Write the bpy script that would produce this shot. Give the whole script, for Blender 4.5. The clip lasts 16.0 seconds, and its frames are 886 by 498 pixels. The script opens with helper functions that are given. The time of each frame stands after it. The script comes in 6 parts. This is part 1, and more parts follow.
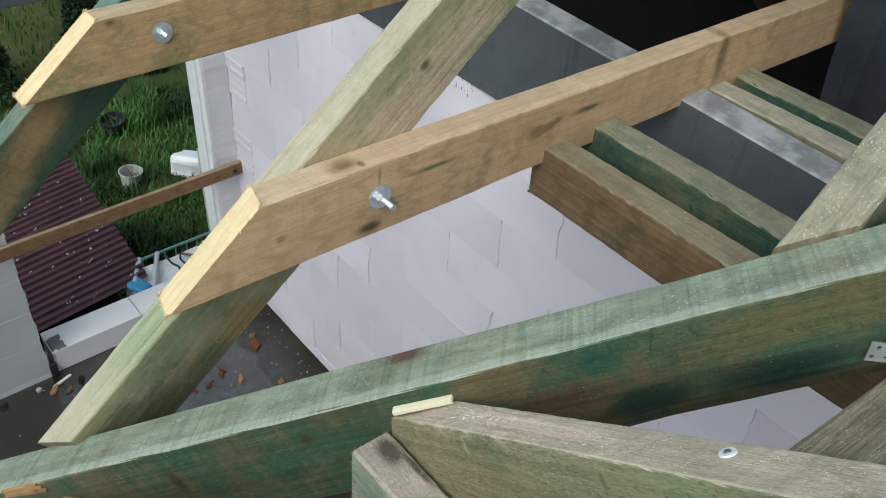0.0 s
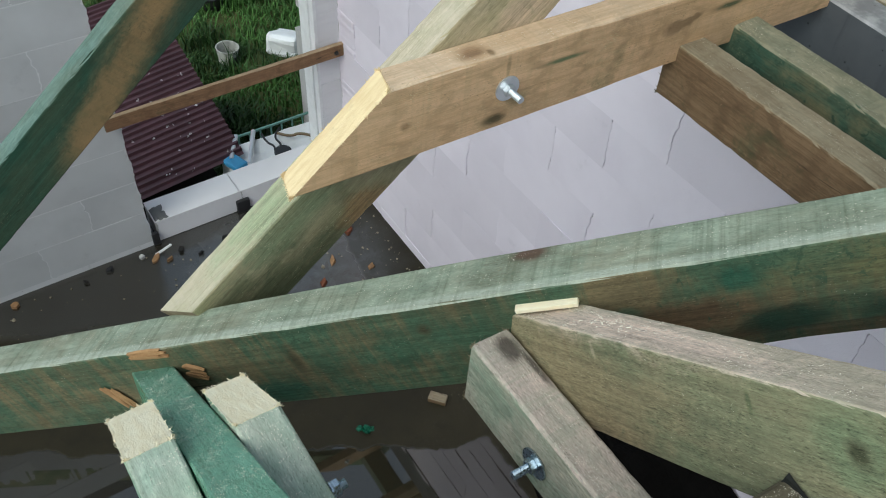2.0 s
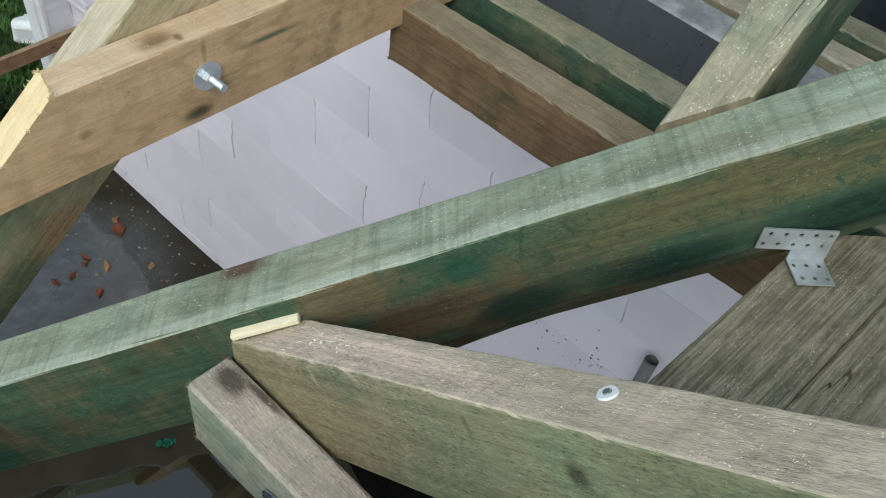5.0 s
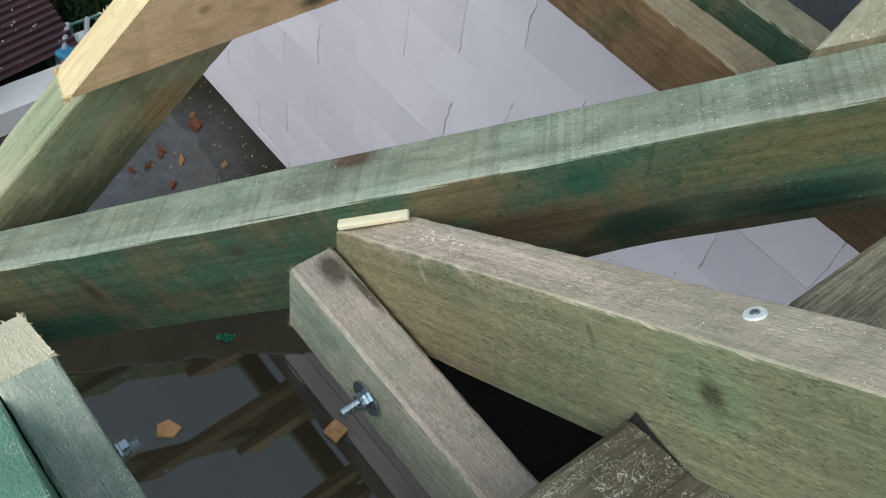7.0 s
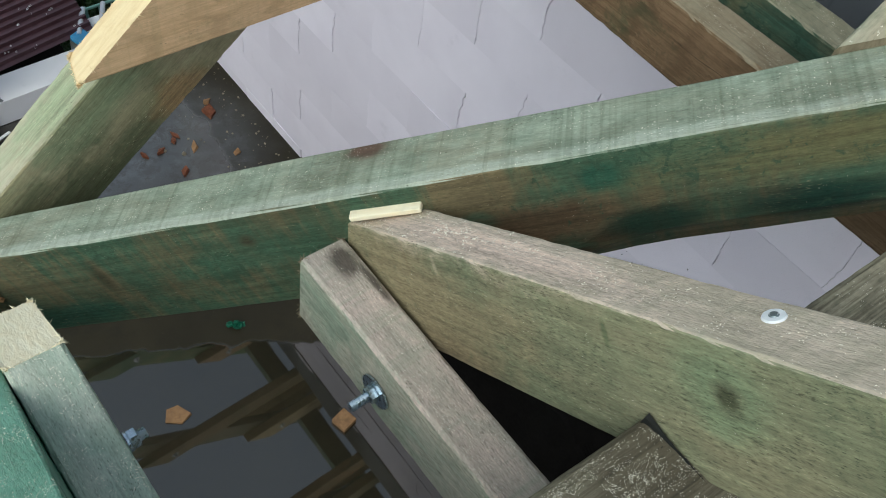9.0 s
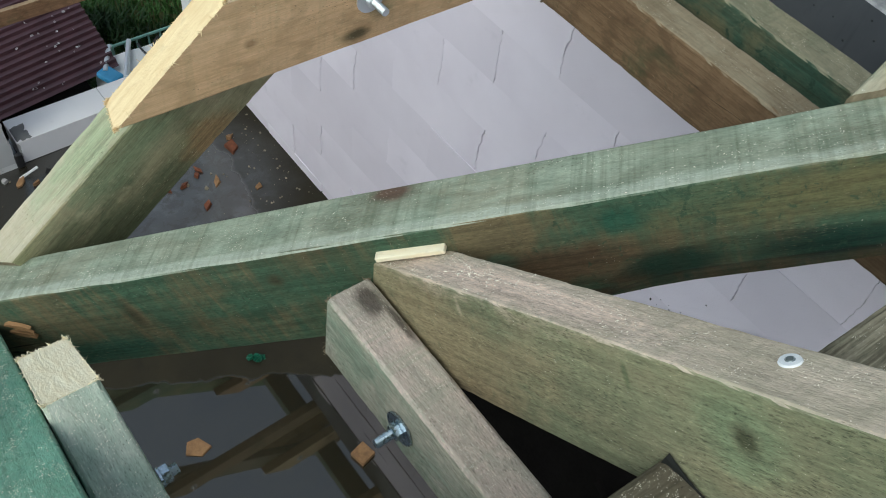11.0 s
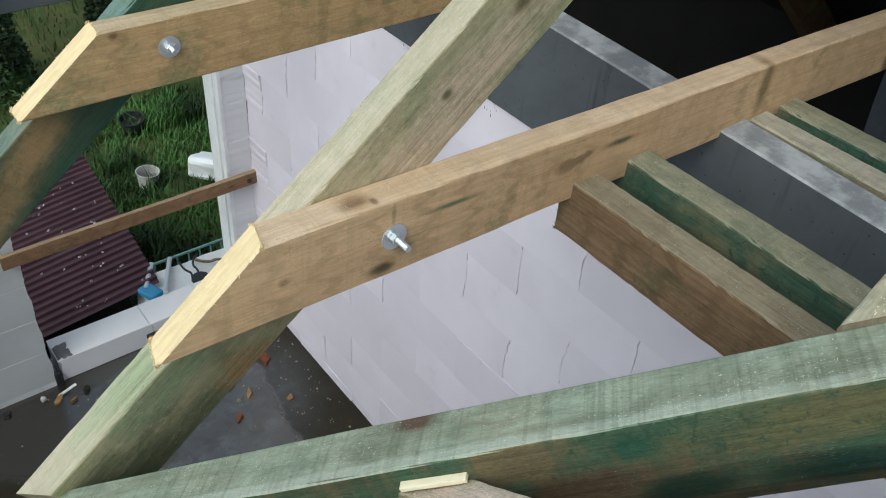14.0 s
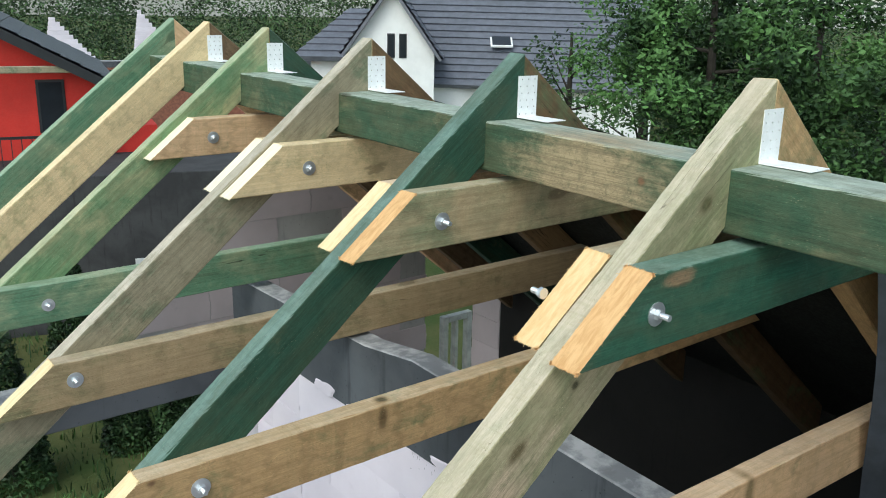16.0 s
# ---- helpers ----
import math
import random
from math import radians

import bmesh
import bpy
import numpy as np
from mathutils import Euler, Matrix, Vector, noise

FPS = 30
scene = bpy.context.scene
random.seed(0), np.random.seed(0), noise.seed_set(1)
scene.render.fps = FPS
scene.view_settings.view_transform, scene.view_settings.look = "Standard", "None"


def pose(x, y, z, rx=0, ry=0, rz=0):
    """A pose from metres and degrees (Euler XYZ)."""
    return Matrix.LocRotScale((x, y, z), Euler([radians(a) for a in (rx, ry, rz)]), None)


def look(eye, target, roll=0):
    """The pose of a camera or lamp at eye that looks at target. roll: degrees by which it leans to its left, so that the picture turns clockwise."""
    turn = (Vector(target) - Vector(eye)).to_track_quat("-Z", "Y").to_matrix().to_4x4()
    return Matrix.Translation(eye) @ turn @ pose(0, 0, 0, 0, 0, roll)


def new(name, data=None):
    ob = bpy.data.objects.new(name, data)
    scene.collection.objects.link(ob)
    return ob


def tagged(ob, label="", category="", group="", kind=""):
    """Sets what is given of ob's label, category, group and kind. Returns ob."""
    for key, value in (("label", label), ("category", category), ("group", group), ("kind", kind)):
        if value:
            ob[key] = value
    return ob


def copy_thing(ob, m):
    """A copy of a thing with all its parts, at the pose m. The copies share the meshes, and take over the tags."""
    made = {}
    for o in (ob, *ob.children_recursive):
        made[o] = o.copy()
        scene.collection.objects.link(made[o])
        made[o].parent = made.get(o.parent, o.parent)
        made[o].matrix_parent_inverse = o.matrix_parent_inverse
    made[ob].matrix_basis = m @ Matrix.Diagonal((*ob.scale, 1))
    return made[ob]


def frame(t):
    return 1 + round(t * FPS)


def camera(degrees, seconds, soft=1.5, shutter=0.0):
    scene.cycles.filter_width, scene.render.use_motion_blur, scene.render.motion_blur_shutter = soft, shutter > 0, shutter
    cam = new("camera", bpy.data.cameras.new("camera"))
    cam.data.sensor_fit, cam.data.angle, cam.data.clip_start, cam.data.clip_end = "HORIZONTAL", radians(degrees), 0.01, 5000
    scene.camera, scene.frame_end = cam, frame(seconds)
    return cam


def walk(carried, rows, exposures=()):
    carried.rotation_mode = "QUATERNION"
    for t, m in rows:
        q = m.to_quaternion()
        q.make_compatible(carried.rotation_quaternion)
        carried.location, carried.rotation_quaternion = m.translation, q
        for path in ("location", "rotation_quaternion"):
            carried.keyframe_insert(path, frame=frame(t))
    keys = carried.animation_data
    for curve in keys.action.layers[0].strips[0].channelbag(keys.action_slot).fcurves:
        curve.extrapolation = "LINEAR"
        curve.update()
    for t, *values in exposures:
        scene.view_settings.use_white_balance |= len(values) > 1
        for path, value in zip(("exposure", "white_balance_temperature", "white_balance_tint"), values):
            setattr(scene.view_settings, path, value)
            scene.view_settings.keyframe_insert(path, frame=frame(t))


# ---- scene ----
cam = camera(54.4, 16.0, 1.05)
PATH = [
    (0, (0.222, 0.075, 4.270), (1.255, 1.228, 3.003), 4.0),
    (0.5, (0.206, 0.082, 4.276), (1.138, 1.226, 2.926), 3.8),
    (1, (0.180, 0.087, 4.273), (1.015, 1.233, 2.863), 3.6),
    (1.5, (0.149, 0.113, 4.261), (0.940, 1.261, 2.827), 3.3),
    (2, (0.174, 0.149, 4.243), (0.966, 1.268, 2.787), 3.4),
    (2.5, (0.289, 0.148, 4.218), (1.133, 1.188, 2.732), 4.3),
    (3, (0.356, 0.154, 4.196), (1.281, 1.097, 2.695), 5.1),
    (3.5, (0.405, 0.154, 4.190), (1.393, 1.036, 2.692), 4.9),
    (3.7, (0.416, 0.149, 4.179), (1.437, 1.002, 2.686), 5.2),
    (5.8, (0.375, 0.211, 4.170), (1.436, 0.978, 2.658), 10.2),
    (6, (0.358, 0.219, 4.153), (1.383, 0.995, 2.621), 10.7),
    (6.5, (0.333, 0.218, 4.122), (1.286, 1.005, 2.550), 11.4),
    (7, (0.341, 0.219, 4.121), (1.252, 1.005, 2.523), 11.7),
    (7.5, (0.345, 0.224, 4.117), (1.242, 1.007, 2.510), 12.0),
    (8, (0.347, 0.228, 4.112), (1.238, 1.011, 2.502), 12.2),
    (8.5, (0.348, 0.228, 4.109), (1.233, 1.010, 2.495), 12.2),
    (11, (0.331, 0.229, 4.146), (1.214, 1.089, 2.571), 10.1),
    (11.5, (0.329, 0.227, 4.142), (1.214, 1.117, 2.585), 9.5),
    (12, (0.328, 0.226, 4.148), (1.216, 1.139, 2.605), 9.2),
    (12.5, (0.324, 0.223, 4.148), (1.213, 1.163, 2.623), 8.8),
    (13, (0.324, 0.225, 4.155), (1.224, 1.210, 2.666), 7.9),
    (13.5, (0.322, 0.219, 4.178), (1.269, 1.296, 2.783), 6.4),
    (14, (0.326, 0.207, 4.239), (1.331, 1.387, 2.976), 4.7),
    (14.5, (0.301, 0.179, 4.320), (1.367, 1.455, 3.209), 3.5),
    (15, (0.282, 0.150, 4.367), (1.421, 1.511, 3.445), 2.6),
    (15.5, (0.272, 0.128, 4.444), (1.457, 1.568, 3.721), 1.7),
    (16, (0.250, 0.107, 4.522), (1.444, 1.616, 3.978), 1.1),
]
walk(cam, [(t, look(eye, target, roll)) for t, eye, target, roll in PATH], [(0, 0.45, 6200, -1), (13.5, 0.45, 6200, -1), (16, 0.66, 6200, -1)])

from mathutils.bvhtree import BVHTree

# ---- light ----
world = bpy.data.worlds.new("overcast_sky")
scene.world = world
world.use_nodes = True
wn = world.node_tree
sky = wn.nodes.new("ShaderNodeTexSky")
sky.sky_type = "NISHITA"
sky.sun_disc = False
sky.sun_elevation = radians(38)
sky.sun_rotation = radians(250)
sky.air_density = 1.0
sky.dust_density = 1.5
sky.ozone_density = 1.0
cloud = wn.nodes.new("ShaderNodeHueSaturation")
cloud.inputs["Saturation"].default_value = 0.52
wn.links.new(sky.outputs[0], cloud.inputs["Color"])
wn.links.new(cloud.outputs[0], wn.nodes["Background"].inputs[0])
wn.nodes["Background"].inputs[1].default_value = 0.15
sun_lamp = new("sun", bpy.data.lights.new("sun", "SUN"))
sun_lamp.data.energy = 0.9
sun_lamp.data.angle = radians(35)
sun_lamp.data.color = (1.0, 0.96, 0.9)
sun_lamp.matrix_world = look((-6, -3, 9), (0, 0, 0))


# ---- materials ----
class Graph:
    """A small node-tree writer."""

    def __init__(self, name):
        self.mat = bpy.data.materials.new(name)
        self.mat.use_nodes = True
        self.t = self.mat.node_tree
        self.bsdf = self.t.nodes["Principled BSDF"]

    def link(self, value, socket):
        if isinstance(value, bpy.types.NodeSocket):
            self.t.links.new(value, socket)
        elif isinstance(value, (tuple, list)) and len(value) == 3 and socket.type == "RGBA":
            socket.default_value = (*value, 1)
        else:
            socket.default_value = value

    def node(self, kind, **ins):
        n = self.t.nodes.new(kind)
        for k, v in ins.items():
            self.link(v, n.inputs[k.replace("_", " ")])
        return n

    def coords(self, scale=(1, 1, 1), shift=True):
        tc = self.t.nodes.new("ShaderNodeTexCoord")
        out = tc.outputs["Object"]
        if shift:
            info = self.t.nodes.new("ShaderNodeObjectInfo")
            mul = self.t.nodes.new("ShaderNodeVectorMath")
            mul.operation = "ADD"
            off = self.t.nodes.new("ShaderNodeMath")
            off.operation = "MULTIPLY"
            self.link(info.outputs["Random"], off.inputs[0])
            off.inputs[1].default_value = 37.0
            self.link(out, mul.inputs[0])
            self.link(off.outputs[0], mul.inputs[1])
            out = mul.outputs[0]
        mp = self.t.nodes.new("ShaderNodeMapping")
        mp.inputs["Scale"].default_value = scale
        self.link(out, mp.inputs["Vector"])
        return mp.outputs[0]

    def noise(self, vec, scale=1.0, detail=4.0, rough=0.55, distort=0.0):
        n = self.node("ShaderNodeTexNoise", Vector=vec, Scale=scale, Detail=detail, Roughness=rough, Distortion=distort)
        return n.outputs["Fac"]

    def voronoi(self, vec, scale=1.0, out="Distance"):
        return self.node("ShaderNodeTexVoronoi", Vector=vec, Scale=scale).outputs[out]

    def ramp(self, fac, a, b, lo=0.0, hi=1.0):
        n = self.t.nodes.new("ShaderNodeMapRange")
        n.interpolation_type = "SMOOTHSTEP"
        self.link(fac, n.inputs[0])
        n.inputs[1].default_value, n.inputs[2].default_value = a, b
        n.inputs[3].default_value, n.inputs[4].default_value = lo, hi
        return n.outputs[0]

    def math(self, op, a, b=0.0):
        n = self.t.nodes.new("ShaderNodeMath")
        n.operation = op
        self.link(a, n.inputs[0])
        self.link(b, n.inputs[1])
        return n.outputs[0]

    def mix(self, fac, a, b, mode="MIX"):
        n = self.t.nodes.new("ShaderNodeMix")
        n.data_type, n.blend_type = "RGBA", mode
        self.link(fac, n.inputs[0])
        self.link(a, n.inputs[6])
        self.link(b, n.inputs[7])
        return n.outputs[2]

    def up(self):
        g = self.t.nodes.new("ShaderNodeNewGeometry")
        s = self.t.nodes.new("ShaderNodeSeparateXYZ")
        self.link(g.outputs["True Normal"], s.inputs[0])
        return s.outputs[2]

    def done(self, color, rough=0.7, height=None, depth=0.002, strength=0.6, metal=0.0, spec=0.5):
        self.link(color, self.bsdf.inputs["Base Color"])
        self.link(rough, self.bsdf.inputs["Roughness"])
        self.link(metal, self.bsdf.inputs["Metallic"])
        self.bsdf.inputs["Specular IOR Level"].default_value = spec
        if height is not None:
            b = self.node("ShaderNodeBump", Height=height, Strength=strength, Distance=depth)
            self.link(b.outputs[0], self.bsdf.inputs["Normal"])
        return self.mat


RECIPES = {}
DIMS = {}
FLOOR_Z = 0.27


def wood(name, light, dark, stain, cover, dust=0.5, rough=0.72, knots=0.6, pale=(0.5, 0.47, 0.38), grey=0.45, soft=0.07, bare=None, spots=(), brush=0.0, saw=0.13, worn=0.0, fuzzy=0.5, checks=0.9, ridged=0.0, grit=0.55, mould=0.3):
    """Sawn softwood with its grain along local x; stain is the green preservative, cover how much of it has taken,
    pale the tone of the upper faces, with the skylight on them put into the colour besides bleaching, brush how far the
    stain lies in strokes across the grain, saw the strength of the saw's marks, worn the width of a strip along the
    upper arris, painted light for the sky it catches and for rubbing, grit the strength of the raised fibres and pores,
    mould that of the small dark green blotches."""
    RECIPES[name] = ((light, dark, stain, cover, dust, rough, knots, pale, grey, soft), {"bare": bare, "brush": brush, "saw": saw, "worn": worn, "fuzzy": fuzzy, "checks": checks, "ridged": ridged, "grit": grit, "mould": mould})
    g = Graph(name)
    fine = g.noise(g.coords((9, 330, 330)), 1.0, 3, 0.6, 0.1)
    nap = g.noise(g.coords((75, 260, 260)), 1.0, 3, 0.65)
    streak = g.noise(g.coords((1.4, 75, 75)), 1.0, 5, 0.6, 0.12)
    mott = g.noise(g.coords((11, 19, 19)), 1.0, 7, 0.74, 0.4)
    patch = g.noise(g.coords((3.2, 4.6, 4.6)), 1.0, 5, 0.62, 0.6)
    vein = g.math("ADD", g.math("MULTIPLY", streak, 0.38), g.math("ADD", g.math("MULTIPLY", mott, 0.16), g.math("ADD", g.math("MULTIPLY", fine, 0.46 - 0.3 * fuzzy), g.math("MULTIPLY", nap, 0.3 * fuzzy))))
    body = g.mix(g.ramp(vein, 0.37 + ridged, 0.65 - ridged), light, dark)
    rings = g.node("ShaderNodeTexWave", Vector=g.coords((0.5, 7.5, 7.5)), Scale=5.5, Distortion=4.5, Detail=2.0)
    rings.inputs["Detail Scale"].default_value = 0.7
    late = g.math("MULTIPLY", g.ramp(rings.outputs["Fac"], 0.7, 0.99, 0, 0.5), g.ramp(patch, 0.4, 0.62, 0.25, 1.0))
    body = g.mix(late, body, tuple(c * 0.72 for c in dark))
    if brush:
        stroke = g.noise(g.coords((34, 3.2, 3.2)), 1.0, 5, 0.66, 0.35)
        field = g.math("ADD", g.math("MULTIPLY", patch, 0.56), g.math("ADD", g.math("MULTIPLY", mott, 0.44 * (1 - brush)), g.math("MULTIPLY", stroke, 0.44 * brush)))
    else:
        field = g.math("ADD", g.math("MULTIPLY", patch, 0.7), g.math("MULTIPLY", mott, 0.3))
    edge = 0.66 - 0.3 * cover
    mask = g.ramp(field, edge - soft, edge + soft)
    tint = g.mix(g.ramp(vein, 0.36, 0.66), tuple(c * 1.25 for c in stain), tuple(c * 0.55 for c in stain))
    if bare:
        # a slanting stretch that the preservative has missed
        sep = g.t.nodes.new("ShaderNodeSeparateXYZ")
        tc = g.t.nodes.new("ShaderNodeTexCoord")
        g.link(tc.outputs["Object"], sep.inputs[0])
        u0, u1, v0, v1, half = bare
        line = g.math("ADD", g.math("MULTIPLY", sep.outputs[0], (v1 - v0) / (u1 - u0)), v0 - u0 * (v1 - v0) / (u1 - u0))
        off = g.math("ABSOLUTE", g.math("SUBTRACT", g.math("ADD", sep.outputs[2], g.math("MULTIPLY", mott, 0.11)), g.math("ADD", line, 0.055)))
        gone = g.math("MULTIPLY", g.ramp(off, half * 0.3, half * 1.35, 1, 0), g.math("MULTIPLY", g.ramp(sep.outputs[0], u0 - 0.1, u0 + 0.1), g.ramp(sep.outputs[0], u1 - 0.05, u1 + 0.12, 1, 0)))
        mask = g.math("MULTIPLY", mask, g.math("SUBTRACT", 1.0, gone))
        body = g.mix(g.math("MULTIPLY", gone, 0.85), body, (0.36, 0.23, 0.11))
    body = g.mix(g.math("MULTIPLY", mask, 0.85), body, tint)
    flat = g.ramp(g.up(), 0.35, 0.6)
    # upward faces mixed towards pale: skylight painted in, along with some bleaching
    sky_wash = g.math("MULTIPLY", flat, g.ramp(mott, 0.3, 0.66, grey, grey * 0.62))
    body = g.mix(sky_wash, body, g.mix(g.ramp(vein, 0.4, 0.64), tuple(min(0.9, c * 1.06) for c in pale), tuple(c * 0.8 for c in pale)))
    marks = g.math("ADD", g.math("MULTIPLY", g.noise(g.coords((150, 2.5, 2.5)), 1.0, 2, 0.5), 0.5), g.math("MULTIPLY", g.noise(g.coords((48, 1.6, 1.6)), 1.0, 3, 0.5, 0.2), 0.5))
    body = g.mix(g.ramp(marks, 0.47, 0.66, 0, saw * 1.5), body, tuple(0.5 * (c + d) for c, d in zip(stain, dark)))
    cloudy = g.noise(g.coords((4.5, 12, 12)), 1.0, 3, 0.5, 0.8)
    body = g.mix(g.ramp(cloudy, 0.35, 0.65, 0.0, 0.3), body, tuple(0.6 * c for c in light))
    dirt = g.noise(g.coords((5, 9, 9)), 1.0, 6, 0.72, 0.6)
    body = g.mix(g.ramp(dirt, 0.54, 0.74, 0, 0.4), body, tuple(c * 0.42 for c in dark))
    # pale strip on the upper arris: painted highlight together with wear
    if worn:
        part_y = g.t.nodes.new("ShaderNodeSeparateXYZ")
        tc = g.t.nodes.new("ShaderNodeTexCoord")
        g.link(tc.outputs["Object"], part_y.inputs[0])
        lit_arris = g.math("ADD", part_y.outputs[1], g.math("MULTIPLY", g.math("SUBTRACT", mott, 0.5), worn * 0.8))
        lit_arris = g.math("MULTIPLY", g.math("MULTIPLY", g.ramp(lit_arris, worn * 0.6, worn * 1.1, 1, 0), flat), g.ramp(marks, 0.4, 0.6, 0.85, 0.45))
        body = g.mix(lit_arris, body, tuple(min(0.9, 0.75 * c + 0.11) for c in pale))
    wob = g.t.nodes.new("ShaderNodeVectorMath")
    wob.operation = "ADD"
    g.link(g.coords((1.5, 3.6, 3.6)), wob.inputs[0])
    g.link(g.math("MULTIPLY", g.noise(g.coords((14, 30, 30)), 1.0, 2), 0.2), wob.inputs[1])
    kd = g.voronoi(wob.outputs[0], 1.0)
    knot = g.ramp(kd, 0.06, 0.1, 1, 0)
    halo = g.ramp(kd, 0.08, 0.22, 1, 0)
    body = g.mix(g.math("MULTIPLY", halo, 0.4 * knots), body, tuple(c * 0.6 for c in dark))
    body = g.mix(g.math("MULTIPLY", knot, knots), body, tuple(c * 0.3 for c in dark))
    for place, ra, rc, tone, ring in spots:
        tc = g.t.nodes.new("ShaderNodeTexCoord")
        gap = g.t.nodes.new("ShaderNodeVectorMath")
        gap.operation = "SUBTRACT"
        g.link(tc.outputs["Object"], gap.inputs[0])
        gap.inputs[1].default_value = place
        fit = g.t.nodes.new("ShaderNodeVectorMath")
        fit.operation = "MULTIPLY"
        g.link(gap.outputs[0], fit.inputs[0])
        fit.inputs[1].default_value = (1 / ra, 1 / rc, 1 / rc)
        size = g.t.nodes.new("ShaderNodeVectorMath")
        size.operation = "LENGTH"
        g.link(fit.outputs[0], size.inputs[0])
        dist = g.math("ADD", size.outputs[1], g.math("MULTIPLY", g.math("SUBTRACT", mott, 0.5), 1.6))
        body = g.mix(g.ramp(dist, 0.9, 1.8, ring, 0), body, tuple(c * 0.7 for c in dark))
        grained = g.mix(g.ramp(vein, 0.38, 0.64), tuple(min(0.9, c * 1.3) for c in tone), tuple(c * 0.6 for c in tone))
        body = g.mix(g.ramp(dist, 0.4, 1.25, 0.85, 0), body, grained)
    blotch = g.math("ADD", g.math("MULTIPLY", g.noise(g.coords((48, 36, 36)), 1.0, 7, 0.78, 0.5), 0.75), g.math("MULTIPLY", patch, 0.25))
    body = g.mix(g.math("MULTIPLY", g.ramp(blotch, 0.545, 0.6, 0, mould), g.ramp(flat, 0, 1, 1.0, 0.15)), body, tuple(0.55 * c + 0.15 * d for c, d in zip(stain, dark)))
    rise = g.noise(g.coords((105, 430, 430)), 1.0, 3, 0.75, 0.3)
    coarse = g.math("MULTIPLY", g.ramp(g.noise(g.coords((7, 13, 13)), 1.0, 5, 0.7, 0.3), 0.4, 0.62, 0.45, 1.0), g.ramp(flat, 0, 1, 1.0, 0.6))
    body = g.mix(g.math("MULTIPLY", g.ramp(rise, 0.52, 0.68, 0, 0.75 * grit), coarse), body, (0.34, 0.33, 0.32), "MULTIPLY")
    body = g.mix(g.math("MULTIPLY", g.ramp(rise, 0.3, 0.46, 0.6 * grit, 0), coarse), body, (1.75, 1.7, 1.62), "MULTIPLY")
    crumb = g.math("ADD", g.voronoi(g.coords((150, 230, 230)), 1.0), g.math("MULTIPLY", g.noise(g.coords((70, 90, 90)), 1.0, 2), 0.5))
    crumb = g.ramp(crumb, 0.36, 0.46, 1, 0)
    where = g.ramp(g.noise(g.coords((6, 11, 11)), 1.0, 6, 0.8), 0.46, 0.62)
    level = g.ramp(g.up(), 0.35, 0.6, 0.06, 1.0)
    scatter = g.math("MULTIPLY", g.math("MULTIPLY", crumb, where), g.math("MULTIPLY", level, dust * 0.4))
    body = g.mix(scatter, body, (0.74, 0.69, 0.58))
    fleck = g.ramp(g.voronoi(g.coords((95, 330, 330)), 1.0), 0.12, 0.24, 1, 0)
    fleck = g.math("MULTIPLY", fleck, g.ramp(g.noise(g.coords((9, 15, 15)), 1.0, 5, 0.75), 0.52, 0.64, 0.0, 0.8))
    body = g.mix(fleck, body, tuple(c * 0.3 for c in dark))
    fibre = g.ramp(g.voronoi(g.coords((60, 420, 420)), 1.0), 0.1, 0.22, 1, 0)
    fibre = g.math("MULTIPLY", fibre, g.ramp(g.noise(g.coords((8, 13, 13)), 1.0, 5, 0.75), 0.5, 0.66, 0.02, 0.7))
    body = g.mix(fibre, body, tuple(min(0.85, c * 1.5 + 0.05) for c in light))
    split = g.math("ABSOLUTE", g.math("SUBTRACT", g.noise(g.coords((0.9, 17, 17)), 1.0, 3, 0.5, 0.3), 0.5))
    check = g.math("MULTIPLY", g.ramp(split, 0.0015, 0.006, 1, 0), g.ramp(g.noise(g.coords((1.3, 4, 4)), 1.0, 2), 0.6, 0.68))
    check = g.math("MULTIPLY", check, checks)
    body = g.mix(check, body, tuple(c * 0.12 for c in dark))
    relief = g.math("ADD", g.math("MULTIPLY", fine, 0.4), g.math("ADD", g.math("MULTIPLY", nap, 1.3 * fuzzy), g.math("MULTIPLY", streak, 0.35)))
    relief = g.math("SUBTRACT", relief, g.math("ADD", g.math("MULTIPLY", fleck, 0.9), g.math("ADD", check, g.math("MULTIPLY", rise, 1.1 * grit))))
    relief = g.math("ADD", relief, g.math("ADD", g.math("MULTIPLY", scatter, 1.5), g.math("MULTIPLY", fibre, 0.8)))
    relief = g.math("ADD", relief, g.math("ADD", g.math("MULTIPLY", mott, 0.6), g.math("MULTIPLY", marks, 2.0 * saw + 0.3)))
    gloss = g.ramp(mott, 0.3, 0.7, rough - 0.1, rough + 0.12)
    return g.done(body, gloss, relief, 0.003, 0.24 + 0.12 * fuzzy, spec=0.22)


def end_grain(name, a, b):
    g = Graph(name)
    n = g.noise(g.coords((14, 70, 16)), 1.0, 5, 0.65, 0.5)
    m = g.noise(g.coords((25, 25, 25)), 1.0, 3, 0.6)
    col = g.mix(g.ramp(n, 0.3, 0.7), a, b)
    col = g.mix(g.ramp(m, 0.55, 0.75, 0, 0.4), col, tuple(c * 0.7 for c in b))
    fuzz = g.noise(g.coords((120, 260, 260)), 1.0, 3, 0.7)
    return g.done(col, 0.85, g.math("ADD", fuzz, g.math("MULTIPLY", n, 1.6)), 0.003, 0.5, spec=0.25)


